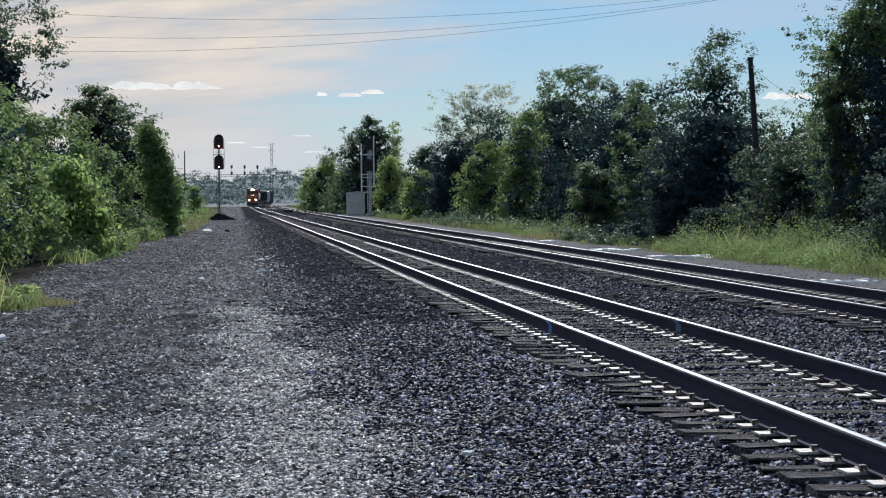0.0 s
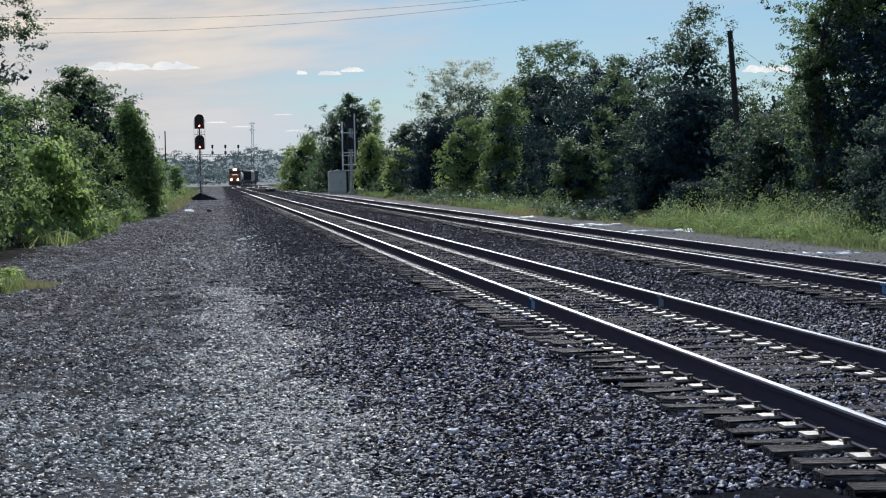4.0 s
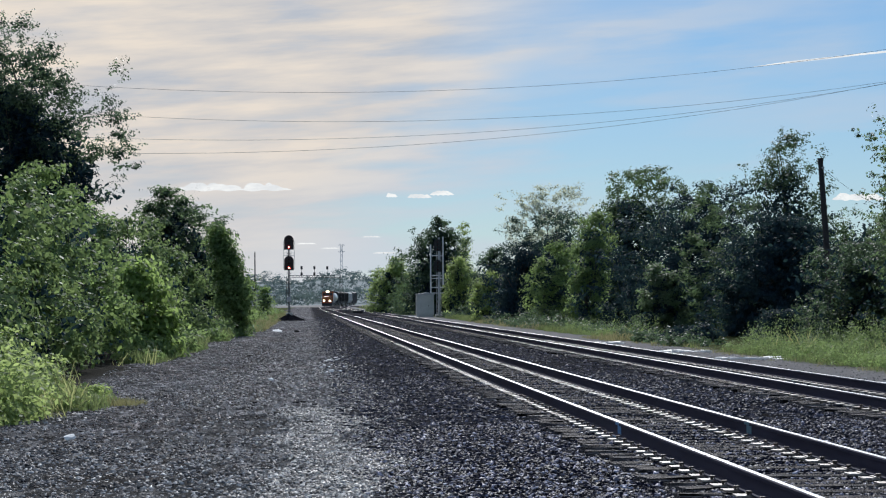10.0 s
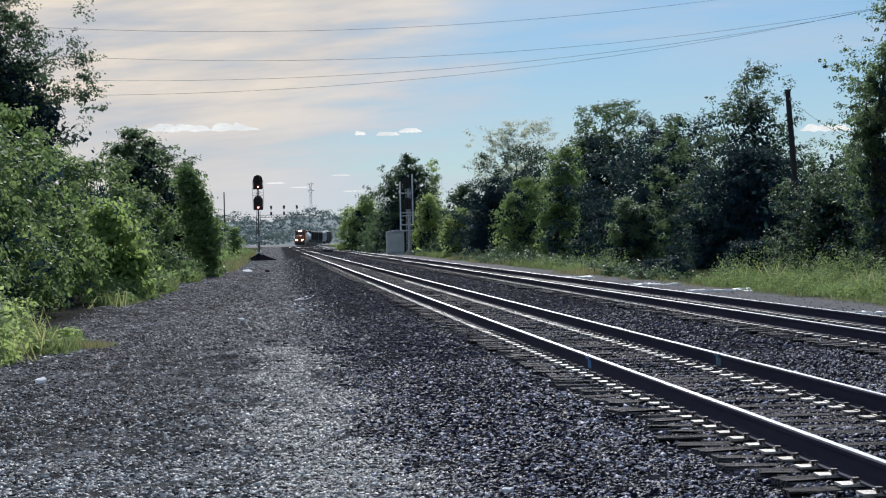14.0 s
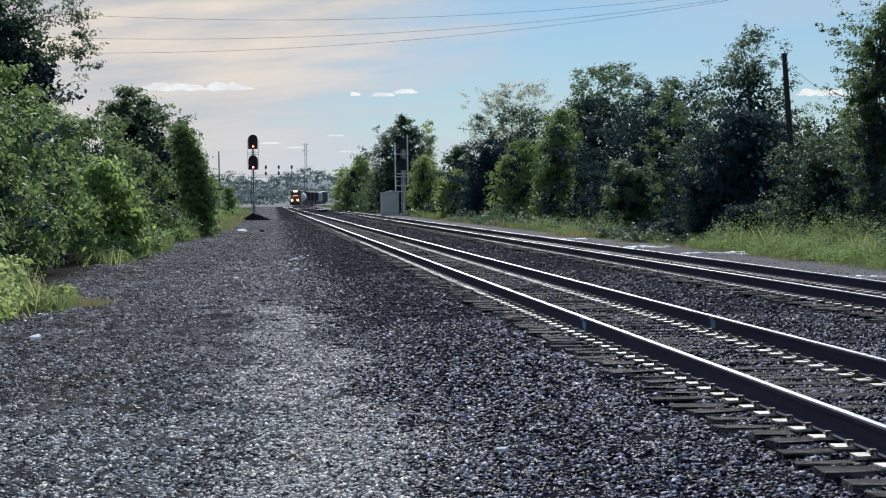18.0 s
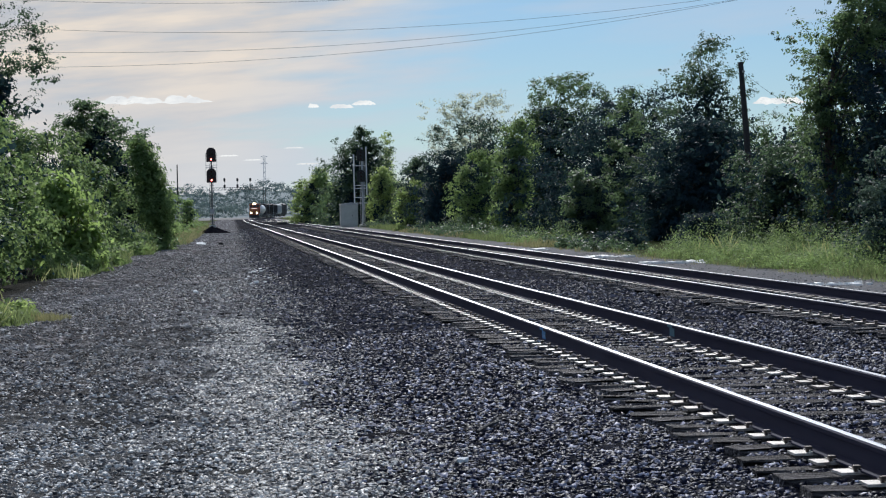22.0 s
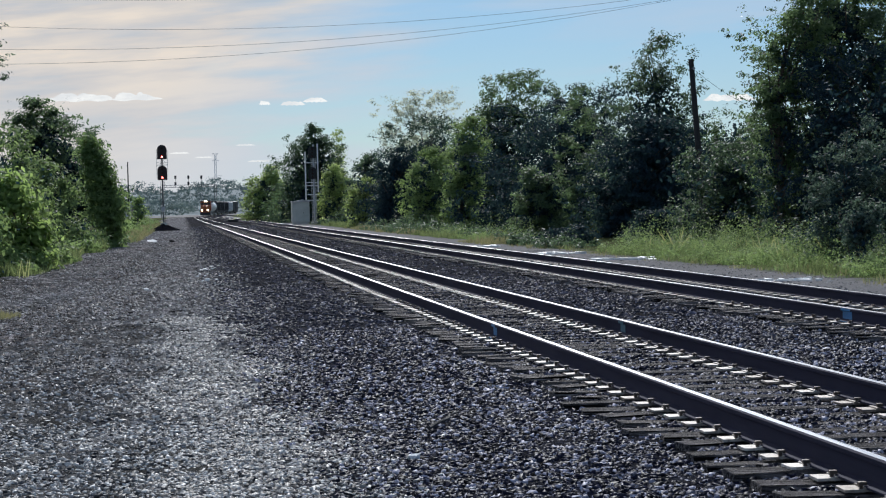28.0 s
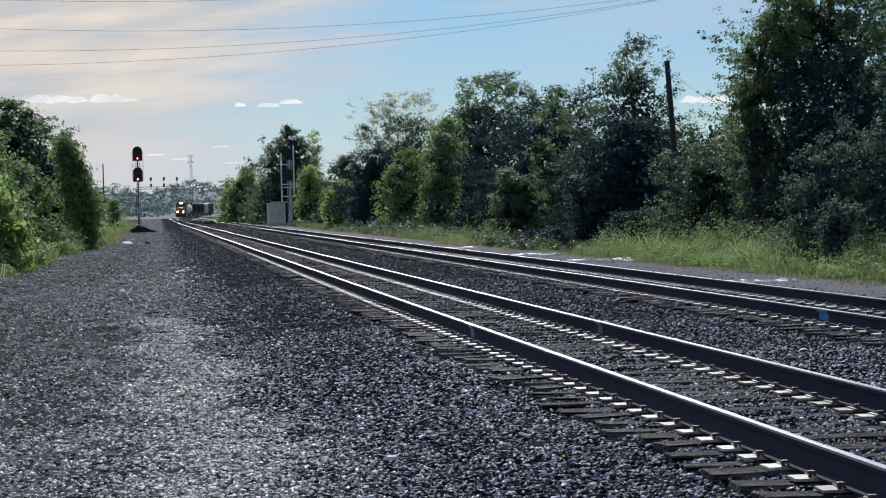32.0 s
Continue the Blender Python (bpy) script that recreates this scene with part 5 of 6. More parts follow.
tree("tree", "thick green tree leaning over the road", G2, -7.4, 84, "hazel", 305, [(0, -2.1, 2), (1.6, -2.3, 2.3), (3.1, -2.3, 2.2), (4.2, -1.8, 1.7), (4.9, -1.1, 0.9), (5.2, -0.5, 0.2)], leaf=0.125, leaves=12000, inner=0.1, tufts=1.3)
tree("tree", "dull-green bushy tree near the end of the row", G2, -6.4, 97, "hazel", 306, [(0, -2.1, 2), (1.3, -2.3, 2.3), (2.7, -2.3, 2.2), (3.6, -1.8, 1.7), (4.2, -1.1, 0.9), (4.5, -0.5, 0.2)], leaf=0.13, leaves=10000, inner=0.1, tufts=1.3)
tree("tree", "small dark bush on the far verge", G2, -10.5, 300, "dim", 311, [(0, -2.3, 2.2), (1.1, -2.6, 2.6), (2.2, -2.6, 2.5), (2.9, -2.1, 1.9), (3.4, -1.3, 1), (3.6, -0.5, 0.3)], leaf=0.25, leaves=3000, inner=0.1, tufts=1.3)
tree("tree", "small dark bush on the far verge", G2, -14, 380, "mid", 312, [(0, -3.1, 2.9), (1.4, -3.4, 3.4), (2.8, -3.4, 3.2), (3.7, -2.7, 2.4), (4.3, -1.7, 1.4), (4.6, -0.7, 0.3)], leaf=0.3, leaves=3000, inner=0.1, tufts=1.3)


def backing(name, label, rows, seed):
    """Added filler wood behind the front row, not told tree from tree; shade is put into its leaf colour."""
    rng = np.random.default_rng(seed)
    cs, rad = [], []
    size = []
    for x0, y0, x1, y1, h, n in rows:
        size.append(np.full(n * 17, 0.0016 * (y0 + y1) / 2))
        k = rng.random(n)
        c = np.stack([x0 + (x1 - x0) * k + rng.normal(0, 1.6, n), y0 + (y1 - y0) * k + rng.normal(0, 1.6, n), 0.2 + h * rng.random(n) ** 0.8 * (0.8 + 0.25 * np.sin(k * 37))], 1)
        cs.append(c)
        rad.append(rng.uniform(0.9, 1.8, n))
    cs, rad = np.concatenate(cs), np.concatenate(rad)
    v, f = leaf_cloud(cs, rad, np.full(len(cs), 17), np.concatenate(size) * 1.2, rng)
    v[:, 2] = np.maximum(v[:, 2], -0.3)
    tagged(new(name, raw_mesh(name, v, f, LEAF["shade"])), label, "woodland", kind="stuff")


backing("woods", "added backing woodland behind the trees, its leaves shade-coloured", [(20, 46, 22, 70, 4.0, 252), (22, 70, 25, 100, 4.4, 216), (25, 100, 27, 160, 5.5, 228), (25, 160, 22, 290, 5.5, 252), (31, 60, 33, 120, 7.0, 180), (-9.5, 40, -9, 70, 4.5, 252), (-9, 70, -9, 130, 4.5, 192), (24, 40, 30, 60, 8.0, 120)], 2)


def far_woods():
    """The rise beyond the crossing, as wide as the gap between the rows of trees; haze is put into its colours."""
    rng = np.random.default_rng(9)
    cs, rad = [], []
    for y, h, n, low in ((800, 4.5, 200, -0.3), (940, 9.5, 450, 0), (1150, 18.5, 800, 0), (1400, 26.5, 1050, 0)):
        x = rng.uniform(-0.085 * y, 0.055 * y, n)
        top = h * (0.80 + 0.12 * np.sin(x * 0.045 + y) + 0.10 * np.sin(x * 0.13 + y * 0.3) + rng.normal(0, 0.05, n))
        z = low + (top - low) * rng.random(n) ** 0.6
        ok = ~((np.abs(x - 8 - 0.05 * (y - 600)) < 14) & (y < 900))
        cs.append(np.stack([x, y + rng.normal(0, 8, n), z], 1)[ok])
        rad.append(rng.uniform(1.4, 3.2, n)[ok])
    cs, rad = np.concatenate(cs), np.concatenate(rad)
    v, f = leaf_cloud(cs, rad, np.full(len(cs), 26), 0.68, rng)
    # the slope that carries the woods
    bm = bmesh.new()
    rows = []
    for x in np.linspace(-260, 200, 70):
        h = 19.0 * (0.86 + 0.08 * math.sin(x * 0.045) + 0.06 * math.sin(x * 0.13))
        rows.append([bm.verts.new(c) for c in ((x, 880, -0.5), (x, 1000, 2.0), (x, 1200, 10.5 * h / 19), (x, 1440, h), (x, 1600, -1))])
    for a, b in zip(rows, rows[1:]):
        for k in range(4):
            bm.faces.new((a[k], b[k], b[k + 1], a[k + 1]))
    tagged(new("rise", finish(bm, "rise", RISE, True)), "wooded rise in the distance, haze put in its grey-green", "hill", kind="structure")
    tagged(new("far_woods", raw_mesh("far_woods", v, f, LEAF["far"])), "woods on the far rise, haze put into their grey-green", "woodland", kind="stuff")


far_woods()


def blades(name, label, mat, zones, seed):
    """Grass and weeds: (x0, x1, y0, y1, tufts, blades a tuft, height)."""
    rng = np.random.default_rng(seed)
    V = []
    for x0, x1, y0, y1, n, m, h in zones:
        x, y = rng.uniform(x0, x1, n), rng.uniform(y0, y1, n)
        hh = h * rng.uniform(0.35, 1.15, n) * (0.75 + 0.45 * np.sin(x * 1.7 + y * 0.6))
        x, y, hh = (np.repeat(a, m) for a in (x, y, hh))
        k = len(x)
        px, py = x + rng.normal(0, 0.09, k), y + rng.normal(0, 0.12, k)
        z = ground_z(px, py) - 0.02
        a = rng.uniform(0, math.tau, k)
        w = 0.004 + 0.00017 * py
        lean = rng.normal(0, 0.20, (k, 2)) * hh[:, None]
        L = hh * rng.uniform(0.5, 1.1, k)
        dx, dy = np.cos(a) * w, np.sin(a) * w
        p0, p1 = np.stack([px - dx, py - dy, z], 1), np.stack([px + dx, py + dy, z], 1)
        mid = np.stack([px + lean[:, 0] * 0.72, py + lean[:, 1] * 0.72, z + L * 0.62], 1)
        tip = np.stack([px + lean[:, 0] * 1.3, py + lean[:, 1] * 1.3, z + L], 1)
        off = np.stack([dx, dy, np.zeros(k)], 1)
        V.append(np.stack([p0, p1, mid + off * 0.7, tip], 1).reshape(-1, 3))
    v = np.concatenate(V)
    tagged(new(name, raw_mesh(name, v, np.arange(len(v)).reshape(-1, 4), mat)), label, "grass", kind="stuff")


blades("verge_grass", "sunlit green grass and weeds on the verges", GRASS, [
    (13.9, 17.5, 38, 66, 1100, 10, 0.22), (14.4, 18.0, 44, 71, 600, 11, 0.42), (14.0, 15.0, 66, 92, 120, 9, 0.25), (13.9, 15.4, 104, 124, 260, 9, 0.4), (14.2, 16.6, 172, 214, 420, 8, 0.5),
    (-6.6, -4.2, 29.5, 36.5, 220, 9, 0.30), (-4.5, -3.5, 33.5, 36.8, 120, 9, 0.30), (-5.3, -4.3, 60, 68, 300, 10, 0.5), (-4.7, -4.0, 72, 78, 200, 10, 0.45), (-4.6, -3.8, 92, 103, 260, 9, 0.5), (-5.4, -4.4, 78, 120, 400, 9, 0.4), (-6.0, -3.0, 120, 330, 800, 8, 0.36)], 21)
blades("dry_grass", "pale dry grass at the edge of the gravel", STRAW, [
    (-3.5, -2.95, 35.0, 36.6, 60, 11, 0.26), (13.4, 14.6, 38, 90, 150, 7, 0.22), (-4.8, -2.7, 122, 320, 1900, 7, 0.34), (13.0, 15.2, 88, 97, 220, 8, 0.35), (13.6, 16, 126, 172, 300, 7, 0.4)], 22)


def weeds(name, label, look_of, zones, leaf, seed, per=11):
    """Leafy weeds in rounded mounds: (x0, x1, y0, y1, mounds, height)."""
    rng = np.random.default_rng(seed)
    cs, rad, ways = [], [], []
    for x0, x1, y0, y1, n, h in zones:
        x, y = rng.uniform(x0, x1, n), rng.uniform(y0, y1, n)
        tall = h * rng.uniform(0.45, 1.0, n) * np.clip(0.62 + 0.45 * np.sin(x * 1.3 + y * 0.62) + 0.3 * np.sin(y * 1.37 + 2), 0.16, 1.25)
        wide = tall * rng.uniform(0.5, 0.9, n) + 0.08
        i = np.repeat(np.arange(n), 14)
        d = rng.normal(0, 1, (len(i), 3))
        d[:, 2] = np.abs(d[:, 2])
        d /= np.linalg.norm(d, axis=1, keepdims=True)
        d *= rng.uniform(0.75, 1.1, (len(i), 1))
        px, py = x[i] + d[:, 0] * wide[i], y[i] + d[:, 1] * wide[i]
        cs.append(np.stack([px, py, ground_z(px, py) + d[:, 2] * tall[i] * 0.95], 1))
        rad.append(0.10 + 0.16 * wide[i] * rng.uniform(0.7, 1.4, len(i)))
        ways.append(d)
    cs, rad, ways = np.concatenate(cs), np.concatenate(rad), np.concatenate(ways)
    v, f = leaf_cloud(cs, rad, np.full(len(cs), per), leaf * 1.25, rng, 0.0, ways)
    v[:, 2] = np.maximum(v[:, 2], ground_z(v[:, 0], v[:, 1]) + 0.01)
    tagged(new(name, raw_mesh(name, v, f, LEAF[look_of])), label, "weeds", kind="stuff")


weeds("bank_weeds", "tall mounds of leafy green weeds below the trees", "hazel", [(15.6, 18.8, 42, 72, 300, 1.35), (15.6, 17.2, 94, 128, 50, 1.2)], 0.036, 31)
# these weeds get the dim leaf: the trees' shade is in the colour
weeds("dim_weeds", "dull green weeds, the trees' shade put in their colour", "dim", [(14.0, 16.6, 128, 160, 70, 1.2), (14.6, 16.8, 100, 128, 50, 0.9), (14.8, 17, 205, 240, 24, 1.2), (13.9, 16.0, 76, 94, 60, 0.6)], 0.080, 35, 7)
weeds("trackside_weeds", "low sunlit weeds between the bank and the track", "weed", [(14.2, 16.2, 42, 71, 190, 0.75), (14.1, 15.2, 96, 128, 60, 0.7)], 0.034, 34)
weeds("roadside_weeds", "leafy bright weeds beside the gravel road", "lime", [(-6.8, -4.5, 29.5, 37, 230, 1.15), (-4.7, -3.7, 33.5, 37, 60, 0.6)], 0.066, 32)
weeds("hedge_weeds", "dull green weeds at the foot of the roadside trees", "weed", [(-5.6, -4.6, 60, 68, 30, 0.8), (-5.0, -4.1, 72, 78, 26, 0.8), (-4.9, -4.0, 92, 103, 30, 0.9), (-6.0, -4.8, 78, 125, 50, 1.0), (-8.5, -3.4, 128, 330, 90, 1.3)], 0.105, 33, 7)
blades("seed_stems", "pale seeding stems standing in the roadside weeds", SEEDY, [(-5.9, -3.9, 31.5, 36.8, 110, 8, 0.62), (-5.4, -4.4, 58, 104, 90, 7, 0.5), (15.0, 18.0, 46, 70, 60, 5, 0.8)], 23)


def slab(x, y, w, d, rz, label):
    """A slab that has broken into flat pieces and crumbs."""
    rng = random.Random(label + str(x))
    bm = bmesh.new()
    for k in range(26):
        cx, cy = rng.uniform(-0.5, 0.5) * w, rng.uniform(-0.5, 0.5) * d
        r = rng.uniform(0.07, 0.24) * min(1.0, d)
        n = rng.randrange(5, 8)
        turn, top = rng.uniform(0, 6), rng.uniform(0.02, 0.075)
        rim = [(cx + r * 1.5 * rng.uniform(0.6, 1.2) * math.cos(turn + j * math.tau / n), cy + r * rng.uniform(0.6, 1.2) * math.sin(turn + j * math.tau / n)) for j in range(n)]
        low = [bm.verts.new((px, py, -0.04)) for px, py in rim]
        high = [bm.verts.new((px * 0.96 + cx * 0.04, py * 0.96 + cy * 0.04, top + rng.uniform(-0.012, 0.012))) for px, py in rim]
        bm.faces.new(high)
        for j in range(n):
            bm.faces.new((low[j], low[(j + 1) % n], high[(j + 1) % n], high[j]))
    ob = new("stone_slab", finish(bm, "stone_slab", SLAB))
    ob.matrix_world = pose(x, y, float(ground_z(np.array([x]), np.array([y]))[0]), 0, 0, rz)
    tagged(ob, label, "slab", "slabs beside the track")


slab(12.75, 68.6, 1.5, 0.9, 4, "broken pale concrete slab lying beside the track")
slab(13.1, 60.0, 1.9, 1.1, -5, "broken pale concrete slab lying beside the track")
slab(12.6, 41.3, 1.7, 0.55, 3, "crumbled pale concrete slab lying beside the track")
slab(12.3, 83.0, 1.2, 1.2, 10, "broken pale concrete slab lying beside the track")


def switch_machine():
    t = base("switch_machine", 6.9, 285, -0.24, label="low dark switch machine between the tracks", category="switch machine")
    bm = bmesh.new()
    bm_box(bm, -0.7, 0.7, -0.3, 0.3, 0.05, 0.45, 0.05)
    part("housing", bm, BLACK, t)
    bm = bmesh.new()
    bm_tube(bm, [(-2.2, 0, 0.12), (-0.6, 0, 0.12)], 0.03, 6)
    part("throw_rod", bm, BLACK, t)


switch_machine()


def loose_stone(x, y, s, flat, label, seed, kind="pale_stone", mat=None, group="pale loose stones"):
    rng = random.Random(seed)
    bm = bmesh.new()
    bmesh.ops.create_icosphere(bm, subdivisions=1, radius=1.0)
    for v in bm.verts:
        v.co = Vector((v.co.x * s, v.co.y * s * 0.8, max(-0.6, min(0.6, v.co.z)) * s * flat * 1.5)) * rng.uniform(0.6, 1.25)
    ob = new(kind, finish(bm, kind, mat or WHITE_STONE))
    ob.matrix_world = pose(x, y, float(ground_z(np.array([x]), np.array([y]))[0]) + s * (flat * 0.6 + 0.25 if mat is None else flat * 0.6), 17 if mat is None else 0, 0, rng.uniform(-25, 25))
    tagged(ob, label, "stone" if mat is None else "earth clod", group)


loose_stone(1.53, 13.8, 0.052, 0.5, "pale stone among the dark ballast", 1)
loose_stone(-1.85, 118, 0.36, 0.09, "flat white slab of stone on the gravel road", 2)
for k, (x, y, size) in enumerate(((0.85, 63.9, 0.15), (0.62, 60.8, 0.17), (0.50, 60.0, 0.12), (0.42, 56.5, 0.13), (0.33, 54.5, 0.11), (0.58, 51.4, 0.16), (0.72, 62.3, 0.10), (0.95, 55.0, 0.08), (0.45, 51.0, 0.09))):
    for j, (dx, dy, q) in enumerate(((0, 0, 0.52), (0.22, 0.5, 0.34), (-0.17, -0.7, 0.26))):
        loose_stone(x + dx, y + dy, size * q, 0.16 + 0.1 * ((k + j) % 3), "white broken stone on the ballast edge", 20 + k + 11 * j)
loose_stone(-0.85, 45.6, 0.085, 0.4, "small white stone on the gravel road", 6)
loose_stone(-3.07, 26.4, 0.12, 0.3, "flat pale stone on the gravel road", 7)


# dark lumps: a little debris, most put in for shade in the ruts
CLOD = plain("lump_dark", (0.035, 0.031, 0.030), 0.9, 0, 10, 0.4, 0.8)
for k, (x, y, size) in enumerate(((-0.50, 32.2, 0.19), (-0.34, 32.6, 0.14), (-0.02, 29.8, 0.20), (-0.24, 35.6, 0.22), (-0.10, 35.9, 0.16), (0.10, 35.0, 0.17), (0.95, 28.2, 0.15), (-0.67, 120.0, 0.55), (-0.95, 35.9, 0.16), (0.75, 24.6, 0.16))):
    loose_stone(x, y, size * 0.34, 0.40, "dark lump put in for shaded ruts and debris on the road", 60 + k, "earth_clod", CLOD, "dark clods on the gravel road")


def stick(a, b, thick, mat, label):
    za, zb = (float(ground_z(np.array([p[0]]), np.array([p[1]]))[0]) + 0.05 for p in (a, b))
    bm = bmesh.new()
    rng = random.Random(label)
    n = 7
    pts = [(a[0] + (b[0] - a[0]) * k / n + rng.uniform(-0.02, 0.02), a[1] + (b[1] - a[1]) * k / n, za + (zb - za) * k / n + rng.uniform(-0.008, 0.012)) for k in range(n + 1)]
    bm_tube(bm, pts, [thick * (1 - 0.07 * k) for k in range(n + 1)], 7)
    tagged(new("stick", finish(bm, "stick", mat)), label, "stick", "fallen sticks")


DRY_WOOD = plain("dry_wood", (0.30, 0.27, 0.23), 0.85, 0, 30, 0.4, 0.6)
stick((1.82, 15.2), (2.16, 16.0), 0.016, POLE_WOOD, "thin dark stick lying on the ballast stones")
stick((-3.95, 37.0), (-3.36, 36.8), 0.030, DRY_WOOD, "pale dry stick lying beside the grass tuft")


# ---- clouds ----
def cloud_look(n):
    # sunlit white is put in as emission; the sun itself does not light it
    b = n.add("ShaderNodeEmission", Strength=1.0)
    c = n.mix(n.ramp(n.noise(n.mapped(where(n), (0.02, 0.02, 0.06)), 1.0, 5), [(0.40, (0, 0, 0)), (0.60, (1, 1, 1))]), (0.96, 0.89, 0.79), (1.16, 1.06, 0.91))
    n.link(c, b.inputs[0])
    t = n.add("ShaderNodeBsdfTransparent")
    m = n.add("ShaderNodeMixShader")
    n.link(n.ramp(n.noise(n.mapped(where(n), (0.05, 0.05, 0.12)), 1.0, 6, 0.7), [(0.34, (0.15, 0.15, 0.15)), (0.46, (0.84, 0.84, 0.84))]), m.inputs[0])
    n.link(t.outputs[0], m.inputs[1])
    n.link(b.outputs[0], m.inputs[2])
    return m.outputs[0]


CLOUD = material("cloud", cloud_look)


def cloud(left, right, sz, thick, seed, tilt=0.0):
    """A flat-based bank of small cumulus with a lumpy top, 4.2 km off."""
    d = 4200
    rng = random.Random(seed)
    w, h = (right - left) * d, thick * d
    n = max(40, int(w / 0.8))
    heads = [(rng.random(), rng.uniform(0.5, 1.5) * h / w, rng.uniform(0.25, 0.85)) for _ in range(int(5 + 2.2 * w / h))]
    bm = bmesh.new()
    cols = []
    for k in range(n + 1):
        u = k / n
        body = min(1.0, 6 * u + 0.05) * min(1.0, 5 * (1 - u) + 0.05)
        dome = max([g * math.sqrt(max(0.0, 1 - ((u - c) / r) ** 2)) for c, r, g in heads])
        up = h * body * (0.14 + dome)
        down = -h * body * (0.10 + 0.08 * math.sin(u * 31 + seed))
        deep = 14 * body + 1
        cols.append([bm.verts.new((-w / 2 + u * w, y, z)) for y, z in ((0, down), (-deep, down * 0.4 + up * 0.2), (-deep * 0.8, up * 0.75), (0, up), (deep, up * 0.4))])
    for a, b in zip(cols, cols[1:]):
        for k in range(5):
            bm.faces.new((a[k], b[k], b[(k + 1) % 5], a[(k + 1) % 5]))
    bm.faces.new(cols[0])
    bm.faces.new(cols[-1][::-1])
    ob = new("cloud", finish(bm, "cloud", CLOUD, True))
    ob.matrix_world = pose((left + right) / 2 * d, d, EYE + sz * d, 0, tilt, 0)
    tagged(ob, "small white cloud, its sunlit tone put in as glow", "cloud", "clouds", "structure")


for left, right, up, thick in ((-0.066, -0.008, 0.0552, 0.0038), (0.0385, 0.0440, 0.0518, 0.0022), (0.0490, 0.0610, 0.0513, 0.0020), (0.0600, 0.0720, 0.0527, 0.0022),
                               (0.262, 0.290, 0.0500, 0.0036), (-0.006, 0.004, 0.0285, 0.0007), (0.026, 0.036, 0.0318, 0.0007), (0.032, 0.044, 0.0238, 0.0008), (0.006, 0.016, 0.0262, 0.0006)):
    cloud(left, right, up, thick, int(left * 1e4))
# a thin tilted contrail, built as one more cloud
cloud(0.222, 0.330, 0.1225, 0.0009, 77, -6.3)


# ---- the train ----
ORANGE = plain("loco_orange", (0.36, 0.085, 0.028), 0.4, 0, 6, 0.15)
LOCO_DARK = plain("loco_black", (0.03, 0.03, 0.032), 0.5, 0, 6, 0.3)
TANK_WHITE = plain("tank_white", (0.72, 0.72, 0.70), 0.4, 0, 3, 0.12)
CAR_GREY = plain("car_grey", (0.55, 0.56, 0.57), 0.6, 0, 3, 0.2)
CAR_BLACK = plain("car_black", (0.030, 0.030, 0.034), 0.85, 0, 3, 0.3)
YELLOW = plain("warning_yellow", (0.75, 0.50, 0.05), 0.45)
WHEEL = plain("wheel_steel", (0.10, 0.085, 0.075), 0.5, 0.6)


def bogie(t, y, axles=2):
    bm = bmesh.new()
    half = 0.9 * axles
    for s in (-1, 1):
        bm_box(bm, s * 1.0 - 0.08, s * 1.0 + 0.08, y - half - 0.2, y + half + 0.2, 0.42, 0.78, 0.03)
    bm_box(bm, -1.0, 1.0, y - 0.25, y + 0.25, 0.5, 0.85, 0.03)
    b = part("bogie", bm, LOCO_DARK, t)
    for k in range(axles):
        wy = y - half + 0.9 + k * 1.8 * (1.0 if axles == 2 else 1.0)
        bm = bmesh.new()
        for s in (-1, 1):
            bm_disc(bm, (s * 0.755, wy, 0.46), 0.46, 0.12, "x", 18)
        bm_tube(bm, [(-0.75, wy, 0.46), (0.75, wy, 0.46)], 0.08, 8)
        part("wheelset", bm, WHEEL, b)


